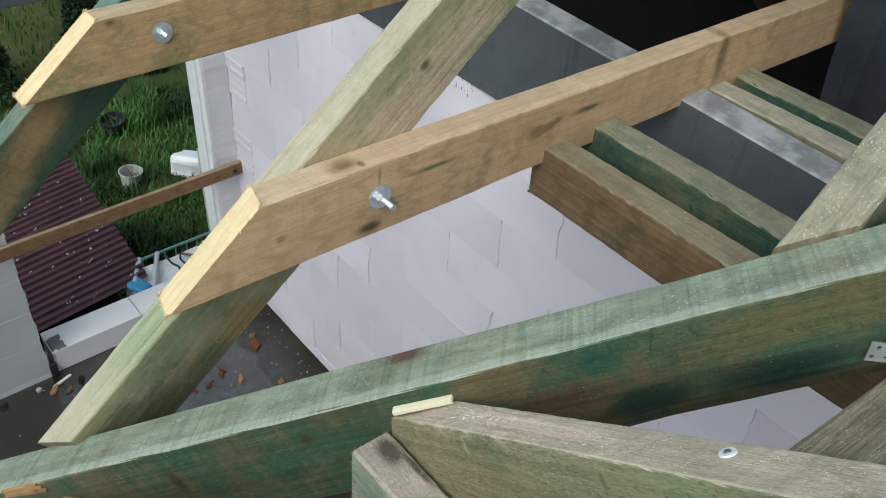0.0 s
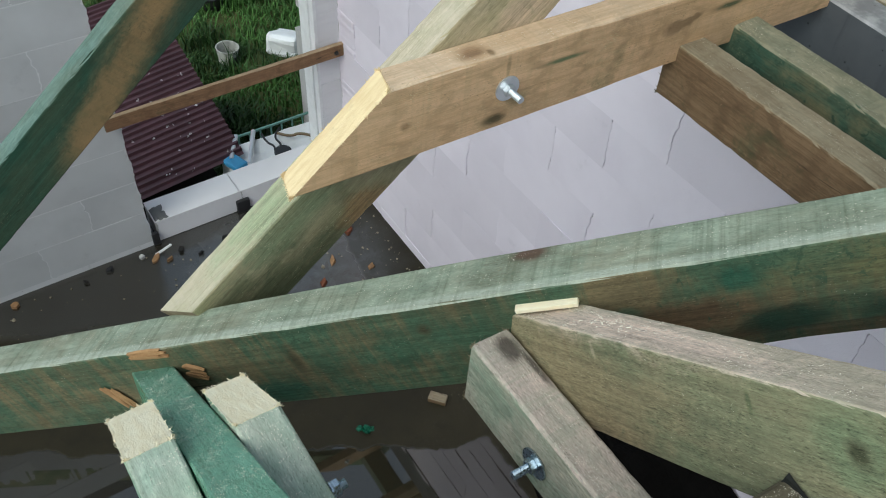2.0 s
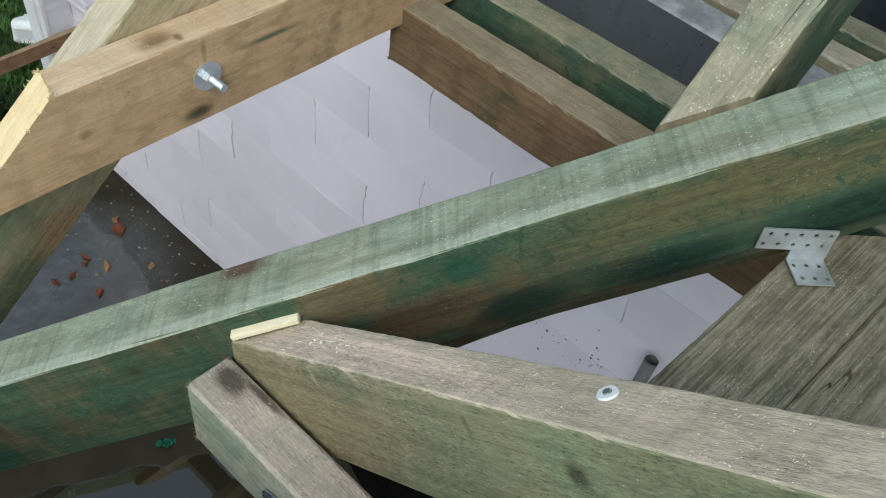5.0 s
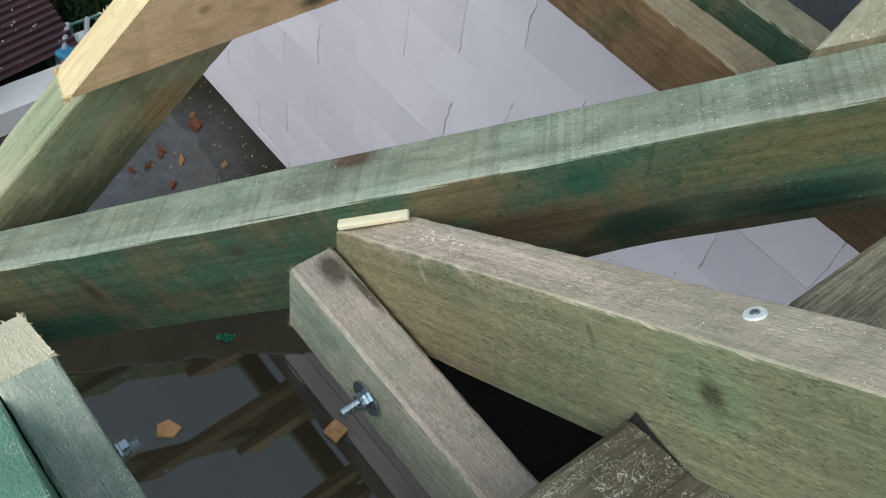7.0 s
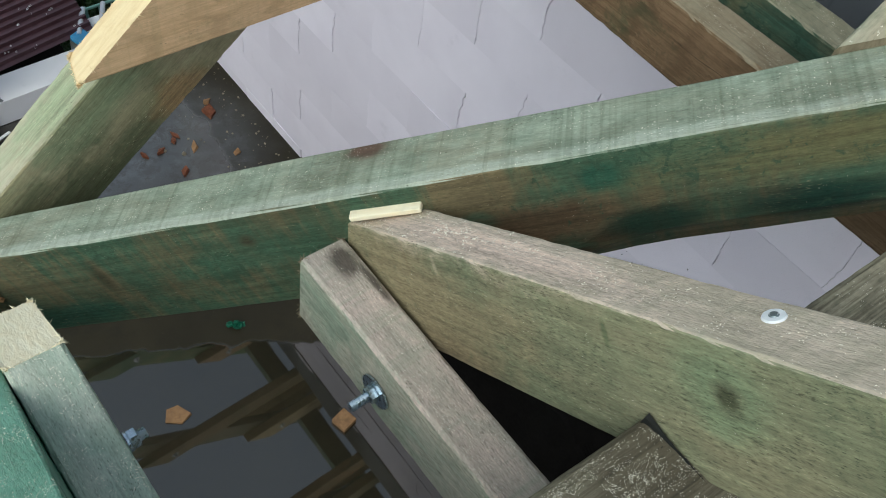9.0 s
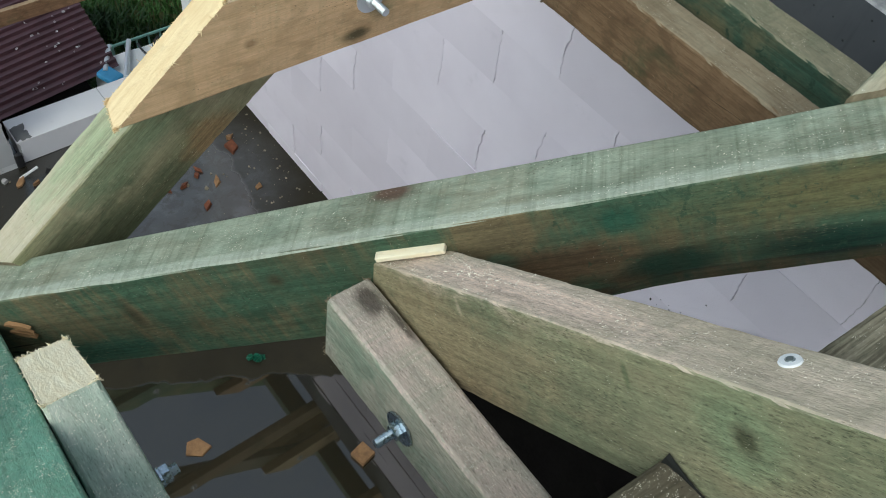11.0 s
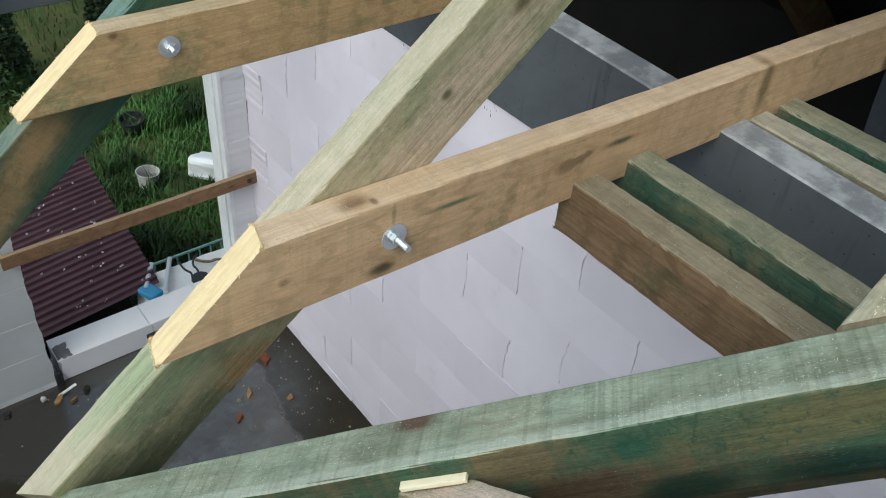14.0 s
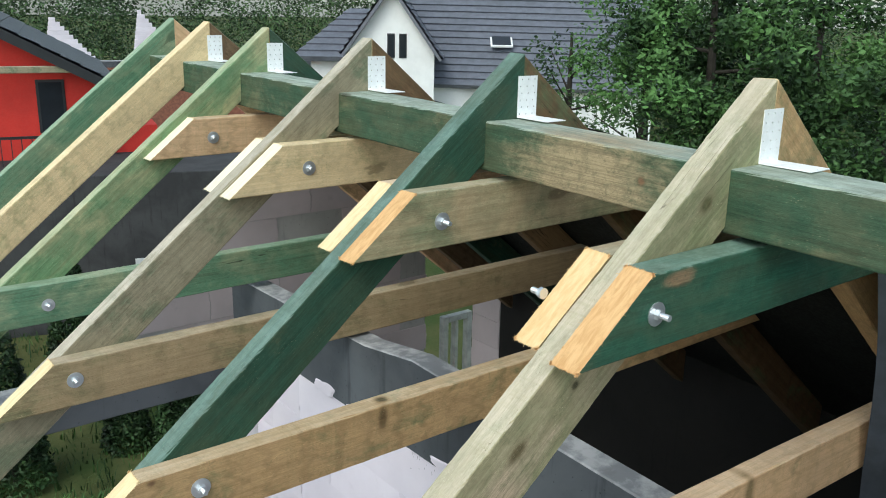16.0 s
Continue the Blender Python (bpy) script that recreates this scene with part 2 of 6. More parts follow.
TAN_TOP, GREY_TOP = (0.74, 0.65, 0.52), (0.62, 0.56, 0.48)
M_TAN = wood("pine_tan", (0.8, 0.54, 0.32), (0.59, 0.375, 0.205), (0.2, 0.22, 0.11), 0.14, 0.3, pale=TAN_TOP, checks=0.0, mould=0.12, grit=0.3)
M_TANYELLOW = wood("pine_tan_yellowish", (0.64, 0.42, 0.215), (0.43, 0.275, 0.13), (0.22, 0.25, 0.12), 0.2, 0.3, pale=(0.74, 0.68, 0.54), checks=0.2)
M_TAN2 = wood("pine_tan_weathered", (0.49, 0.36, 0.21), (0.33, 0.235, 0.13), (0.17, 0.2, 0.1), 0.3, 0.4, pale=(0.62, 0.55, 0.44), soft=0.12)
M_BROWN = wood("pine_brown", (0.235, 0.155, 0.09), (0.12, 0.076, 0.042), (0.08, 0.095, 0.05), 0.06, 0.4, pale=(0.36, 0.315, 0.22), grey=0.9)
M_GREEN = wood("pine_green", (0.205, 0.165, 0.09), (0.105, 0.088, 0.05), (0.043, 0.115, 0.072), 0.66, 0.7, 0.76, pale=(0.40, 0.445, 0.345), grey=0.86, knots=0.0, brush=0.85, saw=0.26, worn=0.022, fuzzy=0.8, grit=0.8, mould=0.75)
M_PATCHY = wood("pine_deep_green_with_bare_patch", (0.16, 0.16, 0.09), (0.085, 0.09, 0.05), (0.02, 0.085, 0.058), 1.0, 0.35, 0.6, pale=(0.27, 0.38, 0.34), grey=0.6, bare=(-1.5, -0.85, 0.0, 0.14, 0.065))
M_REDBROWN = wood("pine_red_brown", (0.34, 0.2, 0.11), (0.2, 0.11, 0.06), (0.12, 0.12, 0.06), 0.1, 0.2, pale=(0.5, 0.4, 0.28), grey=0.7)
# body darkened: shade under the membrane is put into this wood's colour
M_RUST = wood("pine_orange_brown", (0.2, 0.125, 0.065), (0.12, 0.075, 0.04), (0.14, 0.2, 0.1), 0.2, 0.2, pale=(0.6, 0.45, 0.28))
M_TIE = wood("pine_tie_green_sided", (0.2, 0.19, 0.11), (0.1, 0.1, 0.06), (0.028, 0.098, 0.072), 0.66, 0.7, pale=(0.39, 0.355, 0.25), grey=0.95, mould=0.85)
M_RIDGE = wood("pine_ridge", (0.24, 0.21, 0.12), (0.12, 0.105, 0.058), (0.021, 0.08, 0.048), 0.92, 0.3, pale=(0.56, 0.64, 0.55), grey=0.85, soft=0.1)
M_DARKGREEN = wood("pine_deep_green", (0.16, 0.16, 0.09), (0.085, 0.09, 0.05), (0.02, 0.085, 0.058), 1.0, 0.35, 0.6, pale=(0.27, 0.38, 0.34), grey=0.6)
M_TEAL = wood("pine_teal_green", (0.2, 0.22, 0.13), (0.1, 0.125, 0.07), (0.032, 0.135, 0.09), 0.95, 0.4, 0.5, pale=(0.3, 0.42, 0.36), grey=0.7, mould=0.5)
M_LIME = wood("pine_light_green", (0.54, 0.50, 0.29), (0.36, 0.34, 0.18), (0.13, 0.28, 0.14), 0.62, 0.3, pale=(0.62, 0.62, 0.46), soft=0.12)
M_OLIVE = wood("pine_olive", (0.6, 0.5, 0.33), (0.41, 0.34, 0.205), (0.27, 0.3, 0.155), 0.5, 0.6, pale=(0.6, 0.535, 0.44), grey=0.75, soft=0.12)
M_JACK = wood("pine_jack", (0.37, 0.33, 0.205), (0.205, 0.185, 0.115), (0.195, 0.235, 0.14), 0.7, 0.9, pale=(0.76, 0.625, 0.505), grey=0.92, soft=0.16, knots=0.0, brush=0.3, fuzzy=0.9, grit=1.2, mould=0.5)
M_GREY = wood("pine_grey", (0.4, 0.35, 0.24), (0.25, 0.21, 0.14), (0.17, 0.21, 0.13), 0.4, 1.0, pale=GREY_TOP, grey=0.75)
M_YELLOW = wood("pine_yellow", (0.86, 0.67, 0.4), (0.69, 0.51, 0.28), (0.4, 0.4, 0.2), 0.12, 0.3, pale=(0.82, 0.7, 0.5), soft=0.12, checks=0.0)
M_MIXED = wood("pine_tan_and_green", (0.6, 0.47, 0.29), (0.41, 0.31, 0.175), (0.17, 0.25, 0.14), 0.55, 0.4, pale=(0.66, 0.62, 0.5), soft=0.16)
M_KTIE = wood("pine_purplish_grey", (0.58, 0.54, 0.44), (0.38, 0.35, 0.27), (0.27, 0.35, 0.26), 0.55, 0.9, pale=(0.6, 0.47, 0.415), grey=0.9, knots=0.0, fuzzy=1.0, saw=0.3, grit=1.5)
M_BRIGHTGREEN = wood("pine_bright_green", (0.44, 0.47, 0.29), (0.26, 0.31, 0.18), (0.1, 0.25, 0.15), 0.8, 0.4, pale=(0.5, 0.6, 0.47), soft=0.12)
M_QTIE = wood("pine_grey_green", (0.56, 0.56, 0.45), (0.36, 0.385, 0.3), (0.17, 0.36, 0.25), 0.75, 1.2, pale=(0.56, 0.6, 0.5), grey=0.8, knots=0.0, grit=1.2, mould=0.7)
M_ROUGH = wood("pine_rough_with_green_side", (0.36, 0.31, 0.2), (0.18, 0.15, 0.095), (0.055, 0.14, 0.09), 0.5, 1.2, pale=(0.46, 0.415, 0.315), grey=0.7, fuzzy=0.8)
M_PURLIN = wood("pine_coarse_grey", (0.35, 0.31, 0.22), (0.09, 0.075, 0.048), (0.13, 0.15, 0.09), 0.25, 0.8, pale=(0.33, 0.29, 0.21), grey=0.2, knots=0.1, fuzzy=0.3, ridged=0.05, grit=1.0)
M_WETGREEN = wood("pine_wet_green", (0.22, 0.34, 0.21), (0.11, 0.19, 0.11), (0.055, 0.24, 0.16), 1.0, 1.2, 0.3, pale=(0.28, 0.48, 0.37), grey=0.6, knots=0.0, fuzzy=1.0)
M_FRESH = end_grain("fresh_cut", (0.86, 0.7, 0.43), (0.75, 0.57, 0.32))
M_TORN = end_grain("torn_wood", (0.42, 0.25, 0.12), (0.27, 0.15, 0.07))
M_FRESHRED = end_grain("fresh_cut_reddish", (0.74, 0.47, 0.23), (0.58, 0.33, 0.14))
M_FRESHPINK = end_grain("fresh_cut_pinkish", (0.84, 0.6, 0.33), (0.7, 0.46, 0.22))
M_PALE = end_grain("pale_cut", (0.93, 0.85, 0.64), (0.86, 0.75, 0.52))
M_OLDEND = end_grain("weathered_end", (0.3, 0.25, 0.17), (0.16, 0.13, 0.085))


def aerated(name, a, b):
    g = Graph(name)
    big = g.noise(g.coords((1.6, 1.6, 1.6)), 1.0, 4, 0.6)
    mid = g.noise(g.coords((9, 9, 9)), 1.0, 5, 0.65)
    pore = g.ramp(g.voronoi(g.coords((170, 170, 170)), 1.0), 0.1, 0.35)
    info = g.t.nodes.new("ShaderNodeObjectInfo")
    col = g.mix(g.ramp(big, 0.3, 0.75), a, b)
    col = g.mix(g.math("MULTIPLY", info.outputs["Random"], 0.4), col, tuple(c * 0.85 for c in b))
    col = g.mix(g.ramp(mid, 0.6, 0.8, 0, 0.3), col, tuple(c * 0.72 for c in b))
    return g.done(col, 0.92, g.math("ADD", g.math("MULTIPLY", pore, 0.4), mid), 0.003, 0.5, spec=0.2)


M_BLOCK = aerated("aerated_concrete", (0.83, 0.77, 0.85), (0.74, 0.68, 0.76))
M_BLOCKWET = aerated("aerated_concrete_damp", (0.66, 0.665, 0.67), (0.53, 0.535, 0.54))
M_PIER = aerated("aerated_concrete_clean", (0.8, 0.79, 0.81), (0.72, 0.71, 0.73))
M_BLOCKPINK = aerated("aerated_concrete_pink", (0.62, 0.54, 0.56), (0.5, 0.44, 0.45))


def concrete(name, a, b, stain, top=0.0):
    g = Graph(name)
    big = g.noise(g.coords((1.3, 1.3, 1.3)), 1.0, 5, 0.62, 0.4)
    mid = g.noise(g.coords((11, 11, 11)), 1.0, 5, 0.65)
    runs = g.noise(g.coords((14, 14, 1.2)), 1.0, 4, 0.6)
    holes = g.ramp(g.voronoi(g.coords((28, 28, 28)), 1.0), 0.05, 0.11, 1, 0)
    col = g.mix(g.ramp(big, 0.3, 0.7), a, b)
    col = g.mix(g.ramp(runs, 0.56, 0.74, 0, 0.6), col, stain)
    col = g.mix(g.ramp(mid, 0.55, 0.78, 0, 0.35), col, stain)
    col = g.mix(g.math("MULTIPLY", holes, 0.6), col, tuple(c * 0.35 for c in stain))
    # top: paler tone of upward faces, skylight put into the colour
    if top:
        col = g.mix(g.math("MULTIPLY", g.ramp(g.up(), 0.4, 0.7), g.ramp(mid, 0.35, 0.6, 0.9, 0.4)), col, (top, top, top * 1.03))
    return g.done(col, 0.85, g.math("SUBTRACT", mid, g.math("MULTIPLY", holes, 0.8)), 0.004, 0.5, spec=0.3)


# sides coloured dark for the weak light they get, top pale
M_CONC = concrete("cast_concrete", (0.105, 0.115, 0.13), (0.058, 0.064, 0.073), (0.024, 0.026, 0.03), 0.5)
# near black: the far room's shade is put into this concrete's colour
M_DARKCONC = concrete("shade_dark_concrete", (0.02, 0.019, 0.018), (0.013, 0.0125, 0.012), (0.007, 0.007, 0.007))
M_PALEMORTAR = concrete("pale_mortar", (0.74, 0.74, 0.745), (0.64, 0.64, 0.65), (0.5, 0.5, 0.5))
M_MORTAR = concrete("mortar", (0.5, 0.49, 0.48), (0.4, 0.39, 0.38), (0.25, 0.245, 0.24))


def wet_floor():
    """Dark dirty concrete under a thin film of rain water that stands in the hollows."""
    g = Graph("wet_concrete_floor")
    big = g.noise(g.coords((0.9, 0.9, 1), False), 1.0, 4, 0.6, 0.5)
    mid = g.noise(g.coords((7, 7, 7), False), 1.0, 6, 0.68)
    grit = g.ramp(g.voronoi(g.coords((75, 75, 75), False), 1.0), 0.1, 0.22, 1, 0)
    where = g.ramp(g.noise(g.coords((2.3, 2.3, 1), False), 1.0, 5, 0.7), 0.5, 0.66)
    col = g.mix(g.ramp(big, 0.35, 0.65), (0.04, 0.034, 0.019), (0.025, 0.0215, 0.0125))
    col = g.mix(g.ramp(mid, 0.45, 0.75, 0, 0.6), col, (0.018, 0.0165, 0.012))
    col = g.mix(g.math("MULTIPLY", g.math("MULTIPLY", grit, where), 0.4), col, (0.2, 0.175, 0.14))
    spot = g.t.nodes.new("ShaderNodeSeparateXYZ")
    tc = g.t.nodes.new("ShaderNodeTexCoord")
    g.link(tc.outputs["Object"], spot.inputs[0])
    shore = g.math("MULTIPLY", g.math("SUBTRACT", g.noise(g.coords((2.6, 2.6, 1), False), 1.0, 5, 0.55), 0.5), 0.34)
    slant = g.math("ADD", g.math("ADD", g.math("MULTIPLY", spot.outputs[0], 0.56), spot.outputs[1]), shore)
    ridge_dry = g.math("MULTIPLY", g.ramp(slant, 2.9, 2.93), g.ramp(slant, 3.7, 3.9, 1, 0))
    by_wall = g.math("SUBTRACT", g.math("ADD", spot.outputs[0], shore), g.ramp(spot.outputs[1], 2.6, 3.3, 1.75, 1.78))
    wet = g.math("MULTIPLY", g.math("SUBTRACT", 1.0, ridge_dry), g.ramp(by_wall, 0.0, 0.05, 1, 0))
    film = g.ramp(slant, 3.3, 3.6, 0.025, 0.2)
    rough = g.math("ADD", g.math("MULTIPLY", wet, film), g.math("MULTIPLY", g.math("SUBTRACT", 1.0, wet), 0.5))
    gap = g.t.nodes.new("ShaderNodeVectorMath")
    gap.operation = "DISTANCE"
    g.link(tc.outputs["Object"], gap.inputs[0])
    gap.inputs[1].default_value = (1.42, 3.52, FLOOR_Z)
    # lighter grey area round this point, fading outwards
    grey_area = g.math("MULTIPLY", g.ramp(g.math("ADD", gap.outputs[1], shore), 0.4, 0.8, 0.9, 0), g.ramp(mid, 0.3, 0.55, 1.0, 0.6))
    col = g.mix(g.math("MULTIPLY", g.math("MULTIPLY", wet, 0.5), g.math("SUBTRACT", 1.0, grey_area)), col, (0.016, 0.0145, 0.011))
    col = g.mix(grey_area, col, (0.112, 0.116, 0.122))
    muck = g.noise(g.coords((9, 9, 1), False), 1.0, 8, 0.78, 0.4)
    col = g.mix(g.math("MULTIPLY", g.ramp(muck, 0.49, 0.58, 0, 0.8), grey_area), col, (0.042, 0.037, 0.028))
    dry = g.math("SUBTRACT", 1.0, wet)
    g.bsdf.inputs["IOR"].default_value = 1.62
    g.link(g.ramp(wet, 0, 1, 0.15, 1.0), g.bsdf.inputs["Specular IOR Level"])
    return g.done(col, rough, g.math("MULTIPLY", g.math("ADD", mid, grit), dry), 0.0015, 0.4)


M_FLOOR = wet_floor()


def plain(name, color, rough=0.5, metal=0.0, vary=0.25, scale=6.0, bump=0.0, spec=0.5):
    g = Graph(name)
    n = g.noise(g.coords((scale, scale, scale)), 1.0, 5, 0.65)
    f = g.noise(g.coords((scale * 12, scale * 12, scale * 12)), 1.0, 3, 0.6)
    col = g.mix(g.ramp(n, 0.3, 0.72), color, tuple(c * (1 - vary) for c in color))
    r = g.ramp(f, 0.3, 0.7, max(rough - 0.08, 0.03), min(rough + 0.08, 1))
    return g.done(col, r, f if bump else None, bump or 0.001, 0.5, metal, spec)


M_ZINC = plain("zinc_steel", (0.74, 0.77, 0.8), 0.36, 0.75, 0.1, 6)
M_ZINCBLUE = plain("zinc_steel_bluish", (0.5, 0.58, 0.65), 0.28, 1.0, 0.15, 14)
M_PLATE = plain("galvanised_plate", (0.95, 0.96, 0.96), 0.45, 0.0, 0.1, 30)
M_MEMBRANE = plain("roof_membrane", (0.019, 0.02, 0.018), 0.7, 0.0, 0.5, 5, 0.002, 0.15)
# near black, for the heap that stands in for shade by the wall
M_VOID = plain("black_foil", (0.006, 0.0055, 0.005), 0.85, 0.0, 0.4, 5, 0.002, 0.04)
M_CURTAIN = plain("loose_membrane", (0.07, 0.08, 0.098), 0.55, 0.0, 0.4, 5, 0.002, 0.3)
M_SHEET = plain("maroon_sheet_metal", (0.075, 0.033, 0.042), 0.42, 0.0, 0.35, 4)
M_TILECHIP = plain("clay_chip", (0.36, 0.2, 0.09), 0.8, 0.0, 0.45, 30, 0.002)
M_CLAYRED = plain("red_clay_chip", (0.2, 0.062, 0.025), 0.8, 0.0, 0.5, 30, 0.002)
M_FOAM = plain("white_foam", (0.82, 0.82, 0.83), 0.8, 0.0, 0.1, 15, 0.002)
M_TARP = plain("white_tarp", (0.88, 0.89, 0.9), 0.5, 0.0, 0.12, 5, 0.004)
M_BLACK = plain("black_plastic", (0.02, 0.02, 0.022), 0.45, 0.0, 0.3, 10)
M_BLUE = plain("blue_plastic", (0.06, 0.3, 0.55), 0.4, 0.0, 0.2, 10)
M_BUCKET = plain("dirty_white_plastic", (0.5, 0.5, 0.46), 0.6, 0.0, 0.4, 9, 0.002)
M_RED = plain("red_render", (0.62, 0.035, 0.025), 0.8, 0.0, 0.15, 2, 0.003)
M_WHITEWALL = plain("white_render", (0.86, 0.86, 0.86), 0.85, 0.0, 0.1, 1.2, 0.003)
M_ROOFDARK = plain("anthracite_tiles", (0.16, 0.17, 0.205), 0.42, 0.0, 0.3, 3, 0.003)
M_ROOFBLACK = plain("black_roof_tiles", (0.02, 0.022, 0.026), 0.5, 0.0, 0.3, 3, 0.003)
M_GLASS = plain("dark_window_pane", (0.02, 0.024, 0.03), 0.08, 0.0, 0.3, 2)
M_BRICK = plain("old_brick", (0.3, 0.12, 0.08), 0.85, 0.0, 0.4, 8, 0.004)
M_RAIL = plain("green_painted_steel", (0.22, 0.42, 0.36), 0.45, 0.2, 0.3, 12)
M_SCREW = plain("white_zinc_head", (0.85, 0.87, 0.88), 0.45, 0.0, 0.15, 60)
M_GREENLUMP = plain("green_plastic", (0.01, 0.13, 0.07), 0.3, 0.0, 0.3, 20)
M_TRUNK = plain("bark", (0.032, 0.027, 0.02), 0.9, 0.0, 0.5, 9, 0.01)
M_DUST = plain("sawdust", (0.9, 0.84, 0.7), 0.8, 0.0, 0.25, 60)
M_SOCKET = plain("screw_socket_steel", (0.28, 0.33, 0.34), 0.4, 0.6, 0.3, 60)


def foliage(name, a, b):
    g = Graph(name)
    geo = g.t.nodes.new("ShaderNodeNewGeometry")
    r = geo.outputs["Random Per Island"]
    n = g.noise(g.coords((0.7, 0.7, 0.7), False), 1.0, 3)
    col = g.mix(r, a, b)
    # shaded gaps and lit leaf clusters painted in as dark and bright patches
    shade_clump = g.noise(g.coords((2.2, 2.2, 2.2), False), 1.0, 3)
    col = g.mix(g.ramp(shade_clump, 0.36, 0.56, 0.75, 0), col, tuple(c * 0.35 for c in a))
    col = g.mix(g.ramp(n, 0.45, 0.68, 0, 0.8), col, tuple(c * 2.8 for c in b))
    g.bsdf.inputs["Transmission Weight"].default_value = 0.0
    return g.done(col, 0.6, spec=0.3)


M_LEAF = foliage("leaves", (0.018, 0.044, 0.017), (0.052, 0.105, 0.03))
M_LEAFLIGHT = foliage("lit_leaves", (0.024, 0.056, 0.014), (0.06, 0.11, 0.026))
M_FAR = foliage("distant_leaves", (0.028, 0.056, 0.024), (0.055, 0.095, 0.036))
M_GRASS = foliage("grass_blades", (0.011, 0.034, 0.008), (0.035, 0.078, 0.018))
M_THUJA = foliage("thuja_leaves", (0.011, 0.028, 0.01), (0.024, 0.05, 0.015))


def soil():
    g = Graph("grassy_ground")
    big = g.noise(g.coords((0.35, 0.35, 0.35), False), 1.0, 5, 0.65)
    mid = g.noise(g.coords((5, 5, 5), False), 1.0, 6, 0.7)
    col = g.mix(g.ramp(big, 0.35, 0.65), (0.04, 0.068, 0.02), (0.095, 0.1, 0.04))
    col = g.mix(g.ramp(mid, 0.5, 0.75, 0, 0.7), col, (0.028, 0.05, 0.015))
    return g.done(col, 0.95, mid, 0.05, 0.7, spec=0.1)


M_GROUND = soil()


# ---- builders ----
def mesh_object(name, bm, mats, parent=None, label="", matrix=None):
    me = bpy.data.meshes.new(name)
    bmesh.ops.recalc_face_normals(bm, faces=bm.faces)
    bm.to_mesh(me)
    bm.free()
    for m in mats if isinstance(mats, (list, tuple)) else [mats]:
        me.materials.append(m)
    ob = new(name, me)
    if matrix is not None:
        ob.matrix_world = matrix
    if parent is not None:
        ob.parent = parent
    if label:
        ob["label"] = label
    return ob


def part(name, bm, material, parent, label=""):
    return mesh_object(name, bm, material, parent, label)


def box_bm(lo, hi, bevel=0.0, seg=1):
    bm = bmesh.new()
    bmesh.ops.create_cube(bm, size=1.0)
    for v in bm.verts:
        v.co = Vector([(lo[i] + hi[i]) / 2 + v.co[i] * (hi[i] - lo[i]) for i in range(3)])
    if bevel:
        bmesh.ops.bevel(bm, geom=bm.edges[:], offset=bevel, segments=seg, profile=0.6, affect="EDGES")
    return bm


def tube_bm(radius, depth, sides=16, r2=None, cap=True):
    bm = bmesh.new()
    bmesh.ops.create_cone(bm, cap_ends=cap, segments=sides, radius1=radius, radius2=radius if r2 is None else r2, depth=depth)
    return bm


def merge(bm, other, m=None):
    me = bpy.data.meshes.new("tmp")
    other.to_mesh(me)
    other.free()
    if m is not None:
        me.transform(m)
    bm.from_mesh(me)
    bpy.data.meshes.remove(me)
    return bm


